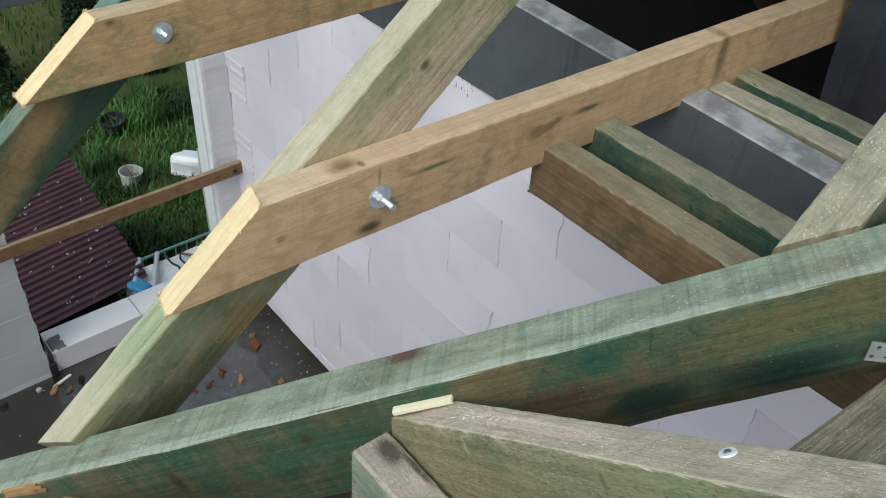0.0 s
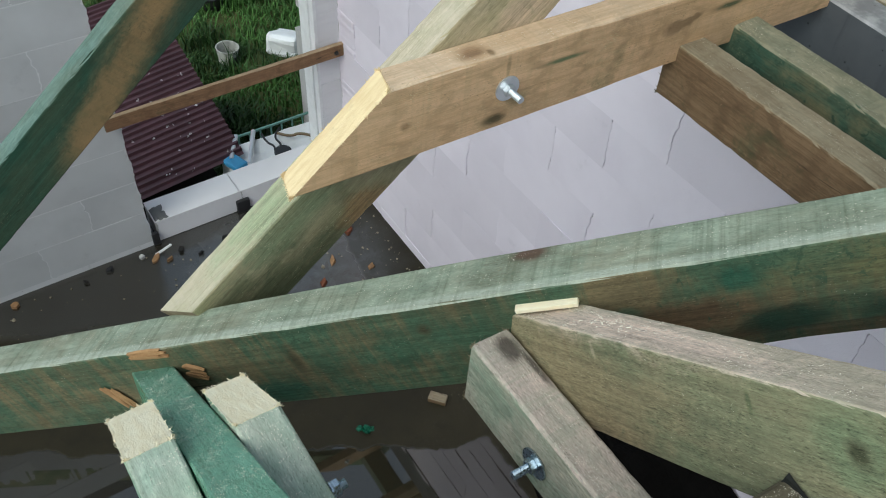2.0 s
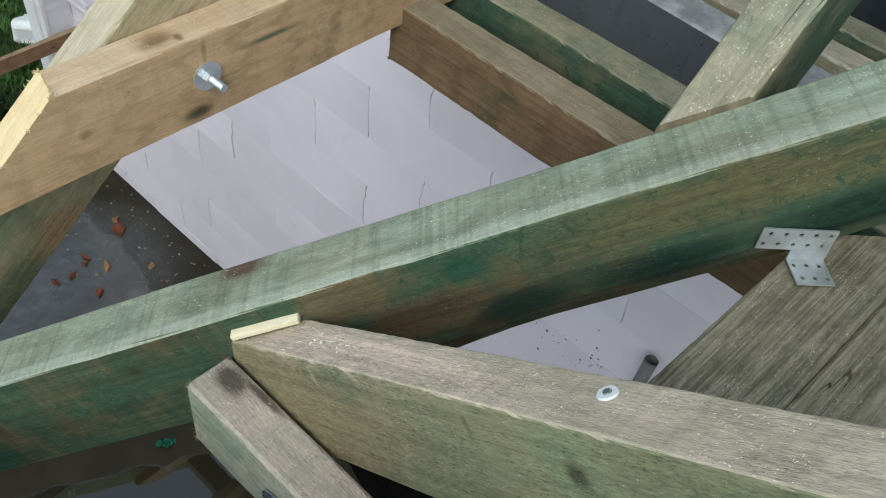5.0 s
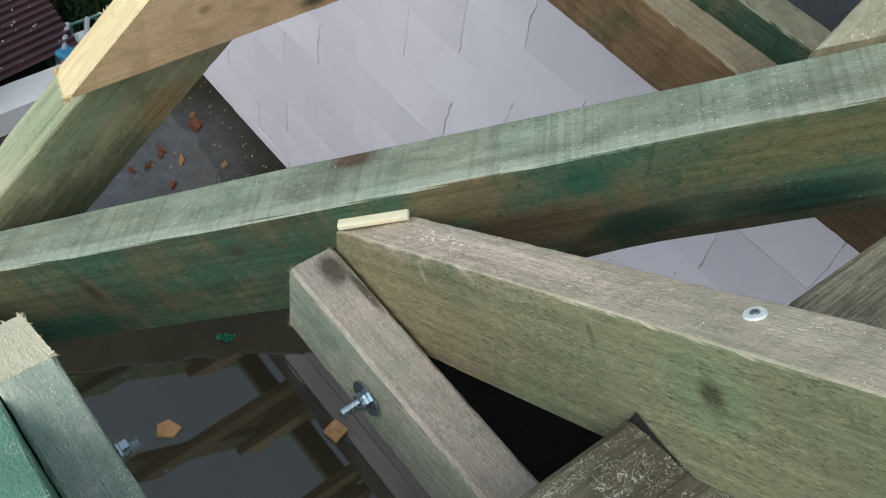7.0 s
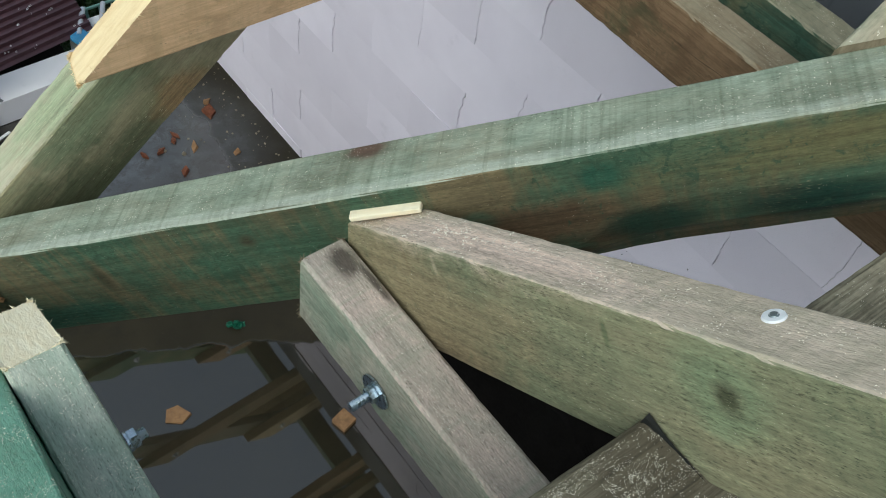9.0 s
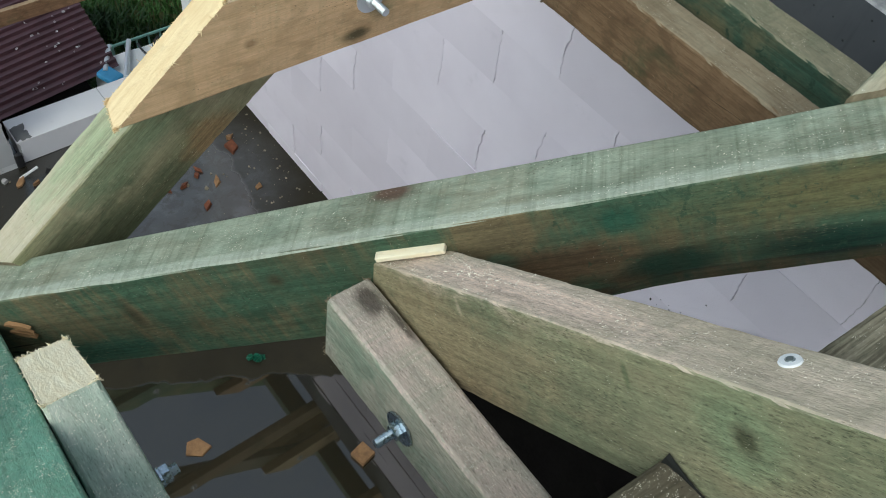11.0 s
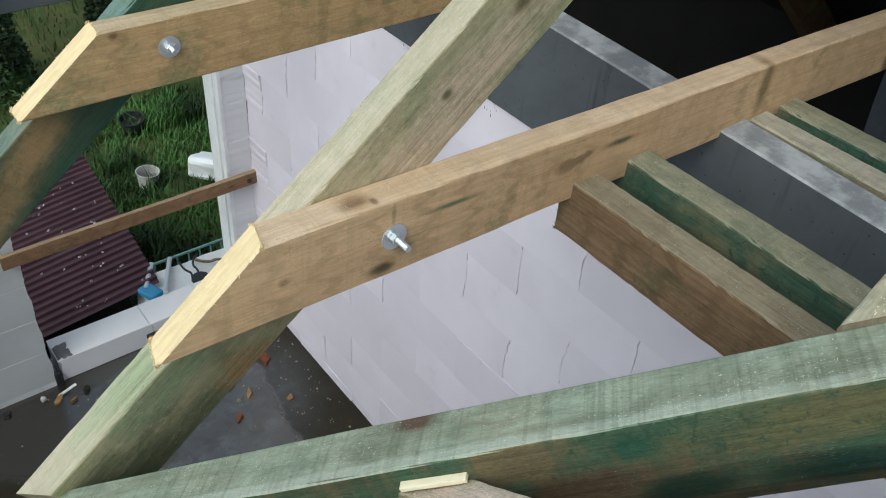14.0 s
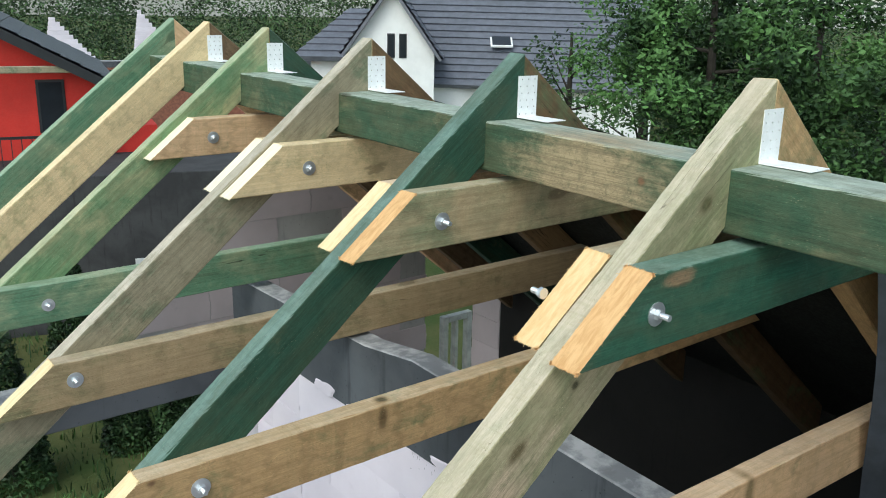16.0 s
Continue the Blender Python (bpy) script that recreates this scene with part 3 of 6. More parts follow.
def beam(name, start, along, side, width, height, length, cut0, cut1, mats, seed=0, bevel=0.005, warp=0.0025, label="", category="", group="", fuzz=0, wane=None):
    """A sawn timber. start: lower edge on its near side; along, side: unit vectors; cut0, cut1: (point, normal) planes of its ends.
    Faces of end 0 take material 1, those of end 1 material 2. wane: (from, to, height, depth) of a bark-rounded near lower edge."""
    along, side = Vector(along).normalized(), Vector(side).normalized()
    upv = along.cross(side).normalized()
    if upv.z < 0:
        upv = -upv
    rng = random.Random(seed)
    frame_m = Matrix((along, side, upv)).transposed().to_4x4()
    frame_m.translation = Vector(start)
    inv = frame_m.inverted()
    b = bevel
    ring = []
    for cy, cz, order in ((0, 0, ((0, 1), (0.3, 0.3), (1, 0))), (width, 0, ((-1, 0), (-0.3, 0.3), (0, 1))), (width, height, ((0, -1), (-0.3, -0.3), (-1, 0))), (0, height, ((1, 0), (0.3, -0.3), (0, -1)))):
        for dy, dz in order:
            ring.append((cy + dy * b, cz + dz * b))
    ph = [rng.uniform(0, 50) for _ in range(6)]
    ends = []
    for p, n in (cut0, cut1):
        lp = inv @ Vector(p)
        ln = inv.to_3x3() @ Vector(n)
        ends.append([lp.x - ((y - lp.y) * ln.y + (z - lp.z) * ln.z) / ln.x for y, z in ring])
    count = max(6, int(length / (0.012 if length < 2.7 else 0.05)))
    bm = bmesh.new()
    rows = []
    for i in range(count + 1):
        f = i / count
        row = []
        for k, (y, z) in enumerate(ring):
            u = ends[0][k] * (1 - f) + ends[1][k] * f
            corner = k // 3
            wy = warp * noise.noise((u * 1.3 + ph[0], corner * 3.1, ph[1])) * 1.6
            wz = warp * noise.noise((u * 1.3 + ph[2], corner * 3.1, ph[3])) * 1.6
            nick = 0.0
            if k % 3 == 1:
                nick = max(0, noise.noise((u * 9 + ph[4], corner * 7.7, ph[5])) - 0.15) * b * 0.7
                nick += max(0, noise.noise((u * 38 + ph[5], corner * 5.3, ph[4])) - 0.1) * b * 0.6
            fray = 0.0006 * noise.noise((u * 70 + ph[1], k * 2.3, ph[0])) if k % 3 != 1 else 0.0
            sy, sz = (1 if y < width / 2 else -1), (1 if z < height / 2 else -1)
            if wane and corner == 0:
                grow = min(1, max(0, (u - wane[0]) / (wane[1] - wane[0])))
                grow = grow * grow * (3 - 2 * grow)
                wy += grow * (0, wane[3] * 0.24, wane[3])[k]
                wz += grow * (wane[2] - 0.012 * noise.noise((u * 4, 3, ph[2])), wane[2] * 0.42, -0.012)[k]
            row.append(bm.verts.new((u, y + wy + sy * nick + fray, z + wz + sz * nick + fray)))
        rows.append(row)
    n = len(ring)
    for i in range(count):
        for k in range(n):
            bm.faces.new((rows[i][k], rows[i][(k + 1) % n], rows[i + 1][(k + 1) % n], rows[i + 1][k]))
    mats = mats if len(mats) == 3 else (mats[0], mats[1], mats[1])
    caps = []
    for row in (rows[0], rows[-1]):
        cap = bmesh.new()
        cap.faces.new([cap.verts.new(v.co) for v in row])
        caps.append(cap)
    if fuzz:
        # torn fibres round the first end
        base = [v.co.copy() for v in rows[0]]
        for _ in range(fuzz * 4):
            k = rng.randrange(n)
            a, c = base[k], base[(k + 1) % n]
            p = a.lerp(c, rng.random())
            d = Vector((rng.uniform(-1, 0.6), rng.uniform(-1, 1), rng.uniform(-1, 1))).normalized() * rng.uniform(0.002, 0.009)
            w = Vector((rng.uniform(-1, 1), rng.uniform(-1, 1), rng.uniform(-1, 1))).normalized() * 0.0012
            caps[0].faces.new([caps[0].verts.new(q) for q in (p - w, p + w, p + d)])
    ob = mesh_object(name, bm, mats[0], matrix=frame_m)
    DIMS[ob.name] = (width, height, rows_u(ends))
    for cap, m in zip(caps, mats[1:]):
        part("cut_end", cap, m, ob, "torn sawn end" if fuzz else "")
    return tagged(ob, label, category or name.replace("_", " "), group)


def rows_u(ends):
    """Where along a timber both its ends are whole."""
    return max(ends[0]), min(ends[1])


def spotted(timber, *spots):
    """Gives a timber its own copy of its wood with knots, dark spots and painted shade at known places: (place, along,
    across, tone).
    """
    old = timber.data.materials[0].name
    inv = timber.matrix_world.inverted()
    args, more = RECIPES[old]
    more = dict(more)
    more["spots"] = [(inv @ Vector(s[0]), s[1], s[2], s[3], s[4] if len(s) > 4 else 0.5) for s in spots]
    timber.data.materials[0] = wood(old + "_knotty", *args, **more)


SLOPE = 0.82
DOWN = Vector((1, 0, SLOPE)).normalized()
APEX_X = 2.31


def roof_z(x, y):
    return 3.61 + SLOPE * (x - 1.4) + 0.015 * (y - 1.34)


V_DEPTH = 0.222
DEPTH = V_DEPTH * DOWN.x


def left_rafter(y, width, low, mats, seed, label, low_normal=(1, 0, 0), lift=0.0, slope=SLOPE, upright=V_DEPTH):
    x0 = 1.4
    d = Vector((1, 0, slope)).normalized()
    deep = upright * d.x
    start = (x0 + d.z * deep, y, roof_z(x0, y) + lift - d.x * deep)
    return beam("rafter", start, d, (0, 1, 0), width, deep, 2.6, (low, low_normal), ((APEX_X, y, 4), (1, 0, 0)), mats, seed, label=label, category="rafter", group="rafters of the main roof")


def right_rafter(y, width, mats, seed, label):
    d = Vector((1, 0, -SLOPE)).normalized()
    x0 = 2 * APEX_X - 1.4
    start = (x0 - DOWN.z * DEPTH, y, roof_z(1.4, y) - DOWN.x * DEPTH)
    return beam("rafter", start, d, (0, 1, 0), width, DEPTH, 3.2, ((APEX_X + 0.002, y, 4), (1, 0, 0)), ((4.75, y, 2), (1, 0, 0)), mats, seed, label=label, category="rafter", group="rafters of the main roof")


def tie(y0, width, z0, z1, top_x, mats, seed, label, right=None, fuzz=60, slope=0.8, skew=0.0, fall=0.0):
    n = (-slope, skew, 1)
    right = 2 * APEX_X - top_x if right is None else right
    return beam("collar_tie", (1.5, y0, z0), (1, 0, -fall), (0, 1, 0), width, z1 - z0, right - top_x, ((top_x, y0, z1), n), ((right, y0, z1), (slope, 0, 1)), mats, seed, label=label, category="collar tie", group="collar ties", fuzz=fuzz)


def bolt(place, axis, material, length=0.03, label="zinc-plated threaded bolt with washer and hexagon nut", turn=0.3, washer=0.029):
    root = new("bolt")
    part("washer", merge(bmesh.new(), tube_bm(washer, 0.003, 28), Matrix.Translation((0, 0, 0.0015))), material, root)
    nut = tube_bm(0.0135, 0.012, 6)
    bmesh.ops.bevel(nut, geom=[e for e in nut.edges if abs(e.verts[0].co.z - e.verts[1].co.z) < 1e-4], offset=0.001, segments=1, affect="EDGES")
    part("nut", merge(bmesh.new(), nut, Matrix.Translation((0, 0, 0.009))), material, root)
    rod = bmesh.new()
    rows = []
    steps = int(length / 0.0008)
    for i in range(steps + 1):
        z = 0.014 + length * i / steps
        r = 0.0073 if i % 2 else 0.0079
        rows.append([rod.verts.new((r * math.cos(a), r * math.sin(a), z)) for a in [2 * math.pi * k / 12 for k in range(12)]])
    for i in range(steps):
        for k in range(12):
            rod.faces.new((rows[i][k], rows[i][(k + 1) % 12], rows[i + 1][(k + 1) % 12], rows[i + 1][k]))
    rod.faces.new(rows[-1])
    rod.faces.new(rows[0][::-1])
    part("rod", rod, material, root)
    root.matrix_world = Matrix.Translation(place) @ Vector(axis).to_track_quat("Z", "Y").to_matrix().to_4x4() @ pose(0, 0, 0, 0, 0, math.degrees(turn))
    return tagged(root, label, "bolt", "tie bolts")


# ---- ground ----
GROUND_Z = -2.6
bm = bmesh.new()
N = 60
grid = []
for i in range(N + 1):
    row = []
    for j in range(N + 1):
        u, v = (i / N * 2 - 1), (j / N * 2 - 1)
        x, y = 400 * u * abs(u) ** 1.6 + 4, 400 * v * abs(v) ** 1.6 + 8
        row.append(bm.verts.new((x, y, GROUND_Z + 0.12 * noise.noise((x * 0.15, y * 0.15, 0)))))
    grid.append(row)
for i in range(N):
    for j in range(N):
        bm.faces.new((grid[i][j], grid[i + 1][j], grid[i + 1][j + 1], grid[i][j + 1]))
tagged(mesh_object("ground", bm, M_GROUND), "uneven grassy building plot", "ground", kind="structure")

# ---- building shell ----
tagged(mesh_object("floor", box_bm((-3.0, -3.0, FLOOR_Z - 0.25), (2.4, 4.39, FLOOR_Z)), M_FLOOR), "wet dirty concrete floor slab with puddles", "floor", kind="structure")

WALL_X = 2.155
east = tagged(mesh_object("wall_east", box_bm((WALL_X + 0.012, -3.0, FLOOR_Z), (WALL_X + 0.236, 4.386, 2.742)), M_MORTAR), "inner wall of white aerated concrete blocks", "wall", kind="structure")
front = tagged(mesh_object("wall_front", box_bm((-3.0, 4.1505, FLOOR_Z), (0.80, 4.386, 2.52)), M_PALEMORTAR), "front wall of large aerated concrete blocks with mortar joints", "wall", kind="structure")
pier = tagged(mesh_object("wall_pier", box_bm((2.022, 4.156, FLOOR_Z), (WALL_X + 0.002, 4.386, 2.52)), M_MORTAR), "narrow block pier beside the window opening", "wall", kind="structure")
sill = tagged(mesh_object("wall_sill", box_bm((0.842, 4.17, FLOOR_Z), (1.99, 4.36, 0.42)), M_MORTAR), "low sill wall of white blocks under the opening", "wall", kind="structure")
lower = tagged(mesh_object("wall_lower", box_bm((-3.0, 4.02, GROUND_Z - 0.2), (4.9, 4.38, FLOOR_Z - 0.25)), M_MORTAR), "lower storey wall under the slab", "wall", kind="structure")

ring_bm = bmesh.new()
ring_rows = []
for y, top in ((-3.0, 2.945), (2.7, 3.145), (3.05, 3.095), (4.39, 3.07)):
    a, b = WALL_X - 0.003, WALL_X + 0.11
    ring_rows.append([ring_bm.verts.new(q) for q in ((a, y, 2.745), (b, y, 2.745), (b, y, top - 0.005), (b - 0.006, y, top), (a + 0.006, y, top), (a, y, top - 0.005))])
for r0, r1 in zip(ring_rows, ring_rows[1:]):
    for k in range(6):
        ring_bm.faces.new((r0[k], r0[(k + 1) % 6], r1[(k + 1) % 6], r1[k]))
ring_bm.faces.new(ring_rows[0])
ring_bm.faces.new(ring_rows[-1][::-1])
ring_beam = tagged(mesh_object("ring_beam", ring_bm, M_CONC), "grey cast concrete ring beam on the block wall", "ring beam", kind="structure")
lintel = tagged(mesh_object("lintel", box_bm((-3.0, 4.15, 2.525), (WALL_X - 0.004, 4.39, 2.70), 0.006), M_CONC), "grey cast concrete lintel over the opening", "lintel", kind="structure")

# two unseen walls, added to keep skylight off the block wall
tagged(mesh_object("wall_south_near", box_bm((-3.0, -1.6, FLOOR_Z), (WALL_X - 0.002, -1.4, 2.9)), M_MORTAR), "unseen plain wall added below the near roof to block light", "wall", kind="structure")
tagged(mesh_object("wall_west", box_bm((-3.2, -3.0, FLOOR_Z - 0.25), (-3.002, 4.386, 2.7)), M_MORTAR), "unseen plain wall added to block light from the west", "wall", kind="structure")

# ---- timbers ----
D45 = Vector((1, -1, 0)).normalized()
V_ALONG = Vector((1, -1, 0.77)).normalized()
V_SIDE = Vector((1, 1, -0.07))
V_SIDE = (V_SIDE - V_ALONG * V_SIDE.dot(V_ALONG)).normalized()
P_H = 0.24 * math.sqrt(2 / 2.593)


def valley_z(x):
    return 3.19 + 0.77 * (x - 0.83)


vx = 0.8
up_v = V_ALONG.cross(V_SIDE)
up_v = up_v if up_v.z > 0 else -up_v
top_point = Vector((vx, 1.635 - vx, valley_z(vx) + 0.005))
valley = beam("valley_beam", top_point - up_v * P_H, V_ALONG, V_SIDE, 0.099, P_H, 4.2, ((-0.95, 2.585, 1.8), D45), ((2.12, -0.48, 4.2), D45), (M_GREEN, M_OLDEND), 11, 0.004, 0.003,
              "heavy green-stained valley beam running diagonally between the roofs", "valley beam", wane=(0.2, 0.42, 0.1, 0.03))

def far_cut(y):
    x = 1.635 + 0.14 - y
    return ((x, y, 3), (1, 1, 0))


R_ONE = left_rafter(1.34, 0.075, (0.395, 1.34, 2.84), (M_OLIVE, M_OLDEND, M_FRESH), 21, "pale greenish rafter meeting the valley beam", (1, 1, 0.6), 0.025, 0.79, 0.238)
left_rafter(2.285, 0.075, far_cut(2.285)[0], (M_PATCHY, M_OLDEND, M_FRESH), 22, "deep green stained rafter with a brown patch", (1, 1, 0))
left_rafter(3.22, 0.075, (-0.8, 3.22, 2), (M_GREY, M_OLDEND, M_FRESH), 23, "grey weathered rafter with its top coloured pale")
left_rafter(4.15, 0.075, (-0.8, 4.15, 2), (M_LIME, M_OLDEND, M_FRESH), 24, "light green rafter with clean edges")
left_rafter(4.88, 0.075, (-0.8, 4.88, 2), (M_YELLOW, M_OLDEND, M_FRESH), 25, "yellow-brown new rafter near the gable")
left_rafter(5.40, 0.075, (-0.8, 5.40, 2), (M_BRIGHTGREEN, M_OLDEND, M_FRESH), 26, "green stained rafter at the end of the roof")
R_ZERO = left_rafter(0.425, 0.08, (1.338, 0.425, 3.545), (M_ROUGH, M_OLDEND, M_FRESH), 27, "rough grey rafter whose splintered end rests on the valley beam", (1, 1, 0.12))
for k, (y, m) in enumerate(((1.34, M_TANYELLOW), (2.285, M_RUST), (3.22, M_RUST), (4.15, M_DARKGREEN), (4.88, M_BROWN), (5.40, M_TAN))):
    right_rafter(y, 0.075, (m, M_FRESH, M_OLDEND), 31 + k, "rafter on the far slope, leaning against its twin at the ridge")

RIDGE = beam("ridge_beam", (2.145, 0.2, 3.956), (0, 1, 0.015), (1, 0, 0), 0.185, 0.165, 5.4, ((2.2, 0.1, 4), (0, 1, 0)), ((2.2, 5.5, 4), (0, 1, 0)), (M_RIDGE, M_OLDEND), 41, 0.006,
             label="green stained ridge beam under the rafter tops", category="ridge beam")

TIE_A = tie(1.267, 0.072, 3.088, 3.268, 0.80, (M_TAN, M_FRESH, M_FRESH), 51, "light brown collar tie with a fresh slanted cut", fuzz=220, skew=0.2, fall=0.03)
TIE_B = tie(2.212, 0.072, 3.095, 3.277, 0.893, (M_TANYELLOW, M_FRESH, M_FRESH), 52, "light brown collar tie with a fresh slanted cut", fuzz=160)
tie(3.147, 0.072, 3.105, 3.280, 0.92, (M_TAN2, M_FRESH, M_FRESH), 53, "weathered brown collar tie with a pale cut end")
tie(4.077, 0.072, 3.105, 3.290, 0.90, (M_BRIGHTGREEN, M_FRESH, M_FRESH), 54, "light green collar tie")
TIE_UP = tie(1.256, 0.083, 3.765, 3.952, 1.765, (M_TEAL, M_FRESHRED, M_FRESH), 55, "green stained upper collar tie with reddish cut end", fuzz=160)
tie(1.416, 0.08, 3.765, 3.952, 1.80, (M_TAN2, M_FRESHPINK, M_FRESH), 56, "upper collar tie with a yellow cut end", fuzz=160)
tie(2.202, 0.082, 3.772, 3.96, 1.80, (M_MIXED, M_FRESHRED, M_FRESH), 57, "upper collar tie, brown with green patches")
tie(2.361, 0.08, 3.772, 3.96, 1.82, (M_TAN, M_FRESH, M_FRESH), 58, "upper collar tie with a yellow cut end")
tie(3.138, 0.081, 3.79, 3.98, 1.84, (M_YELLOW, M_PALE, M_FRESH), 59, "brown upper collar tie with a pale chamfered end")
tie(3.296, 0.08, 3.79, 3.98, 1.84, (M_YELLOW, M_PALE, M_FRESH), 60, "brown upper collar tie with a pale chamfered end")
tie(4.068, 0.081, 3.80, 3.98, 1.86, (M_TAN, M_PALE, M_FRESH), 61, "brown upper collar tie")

bolt((1.10, 1.266, 3.195), (0, -1, 0), M_ZINC, 0.035)
bolt((1.06, 2.211, 3.20), (0, -1, 0), M_ZINC, 0.022)
bolt((0.985, 3.146, 3.205), (0, -1, 0), M_ZINC, 0.02)
bolt((1.13, 4.076, 3.19), (0, -1, 0), M_ZINC, 0.02)
bolt((1.78, 1.255, 3.855), (0, -1, 0), M_ZINC, 0.025)
bolt((1.90, 2.201, 3.86), (0, -1, 0), M_ZINC, 0.03)
bolt((1.95, 3.137, 3.88), (0, -1, 0), M_ZINC, 0.012)
bolt((1.95, 4.067, 3.885), (0, -1, 0), M_ZINC, 0.012)
bolt((1.66, 1.496, 3.86), (0, 1, 0), M_ZINC, 0.025, washer=0.014)


BROWN_KNOT, DARK_KNOT = (0.2, 0.11, 0.06), (0.06, 0.055, 0.03)
# darkest green spots: deep stain plus painted shade of the down-turned lower edge
spotted(valley, ((0.876, 0.885, 3.177), 0.036, 0.02, (0.1, 0.05, 0.035), 0.3), ((1.019, 0.616, 3.236), 0.012, 0.014, DARK_KNOT), ((1.07, 0.565, 3.19), 0.05, 0.01, (0.09, 0.06, 0.035)),
        ((0.70, 0.935, 3.03), 0.012, 0.012, DARK_KNOT), ((0.52, 1.115, 2.86), 0.012, 0.03, DARK_KNOT), ((0.94, 0.695, 3.17), 0.03, 0.022, (0.05, 0.14, 0.09), 0.1), ((1.0, 0.635, 3.19), 0.12, 0.05, (0.14, 0.085, 0.048), 0.0), ((1.27, 0.365, 3.475), 0.35, 0.05, (0.13, 0.12, 0.056), 0.0), ((1.1, 0.535, 3.235), 0.08, 0.035, (0.009, 0.036, 0.025), 0.0), ((1.23, 0.405, 3.335), 0.12, 0.045, (0.006, 0.03, 0.022), 0.0), ((1.38, 0.255, 3.45), 0.14, 0.05, (0.005, 0.029, 0.021), 0.0), ((1.55, 0.085, 3.58), 0.16, 0.05, (0.005, 0.029, 0.021), 0.0), ((1.03, 0.605, 3.3), 0.035, 0.03, (0.02, 0.085, 0.055), 0.0), ((1.04, 0.595, 3.135), 0.05, 0.022, (0.08, 0.05, 0.03), 0.0), ((0.45, 1.185, 2.7), 0.2, 0.04, (0.03, 0.085, 0.055), 0.0))
spotted(RIDGE, ((2.2, 1.83, 4.02), 0.32, 0.2, (0.36, 0.275, 0.165), 0.0), ((2.146, 1.62, 4.06), 0.014, 0.012, BROWN_KNOT))
spotted(TIE_A, ((1.03, 1.30, 3.283), 0.03, 0.022, (0.3, 0.18, 0.1)), ((1.065, 1.285, 3.283), 0.008, 0.012, (0.2, 0.13, 0.07), 0.2), ((1.075, 1.267, 3.125), 0.028, 0.014, DARK_KNOT), ((0.86, 1.267, 3.19), 0.01, 0.008, (0.42, 0.26, 0.14)), ((2.22, 1.272, 3.277), 0.01, 0.02, DARK_KNOT),
        ((2.42, 1.267, 3.265), 0.02, 0.01, DARK_KNOT), ((1.10, 1.267, 3.245), 0.006, 0.03, (0.42, 0.29, 0.16), 0.0), ((1.25, 1.267, 3.215), 0.06, 0.006, (0.09, 0.15, 0.075)), ((1.74, 1.267, 3.2), 0.05, 0.008, (0.09, 0.14, 0.075)), ((2.3, 1.267, 3.19), 0.02, 0.08, (0.22, 0.16, 0.08)))
spotted(TIE_UP, ((1.86, 1.256, 3.925), 0.06, 0.022, (0.34, 0.22, 0.13), 0.0), ((2.3, 1.256, 3.86), 0.14, 0.03, (0.05, 0.17, 0.11), 0.0))
spotted(TIE_B, ((1.68, 2.212, 3.235), 0.018, 0.04, (0.13, 0.085, 0.04)), ((1.70, 2.25, 3.277), 0.02, 0.02, DARK_KNOT), ((0.925, 2.212, 3.26), 0.013, 0.01, BROWN_KNOT))
spotted(R_ONE, ((0.62, 1.375, 2.97), 0.22, 0.07, (0.24, 0.3, 0.175), 0.0), ((1.3, 1.34, 3.4), 0.3, 0.07, (0.56, 0.43, 0.31), 0.0), ((1.446, 1.34, 3.575), 0.03, 0.016, (0.13, 0.10, 0.05)), ((2.06, 1.34, 4.06), 0.03, 0.022, (0.12, 0.11, 0.05)), ((1.27, 1.34, 3.42), 0.014, 0.01, (0.1, 0.09, 0.045)), ((1.62, 1.34, 3.69), 0.012, 0.01, DARK_KNOT),
        ((0.56, 1.34, 2.72), 0.42, 0.15, (0.052, 0.075, 0.036), 0.0), ((0.8, 1.34, 2.95), 0.07, 0.05, (0.34, 0.22, 0.11), 0.0), ((0.5, 1.36, 2.84), 0.07, 0.04, (0.13, 0.14, 0.075), 0.0))

# second roof: rafters along y
J_SL = 0.78
JD = Vector((0, -1, J_SL)).normalized()


def jack_z(y):
    return 3.764 - J_SL * y


def jack(x, width, mats, seed, label, face=1.635, normal=(1, 1, 0)):
    y0 = 0.6
    h = 0.225 * abs(JD.y)
    up = Vector((0, JD.z, -JD.y))
    start = Vector((x, y0, jack_z(y0))) - up * h
    return beam("jack_rafter", start, JD, (1, 0, 0), width, h, 1.9, ((x, face - x, 3), normal), ((x, -0.75, 4), (0, 1, 0)), mats, seed, 0.0035, label=label, category="jack rafter", group="jack rafters of the near roof")


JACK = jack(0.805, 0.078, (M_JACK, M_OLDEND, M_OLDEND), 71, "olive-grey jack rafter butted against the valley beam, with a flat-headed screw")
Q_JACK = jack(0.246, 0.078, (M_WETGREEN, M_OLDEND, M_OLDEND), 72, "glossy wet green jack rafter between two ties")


def near_tie(x, width, z0, z1, y_end, mats, seed, label, cut=(0, 1, 0.02), fuzz=60):
    return beam("collar_tie", (x, 0.5, z0), (0, -1, 0), (1, 0, 0), width, z1 - z0, 2.0, ((x, y_end, z1), cut), ((x, -0.9, z1), (0, 1, 0)), mats, seed, 0.006, label=label, category="collar tie", group="collar ties of the near roof", fuzz=fuzz)


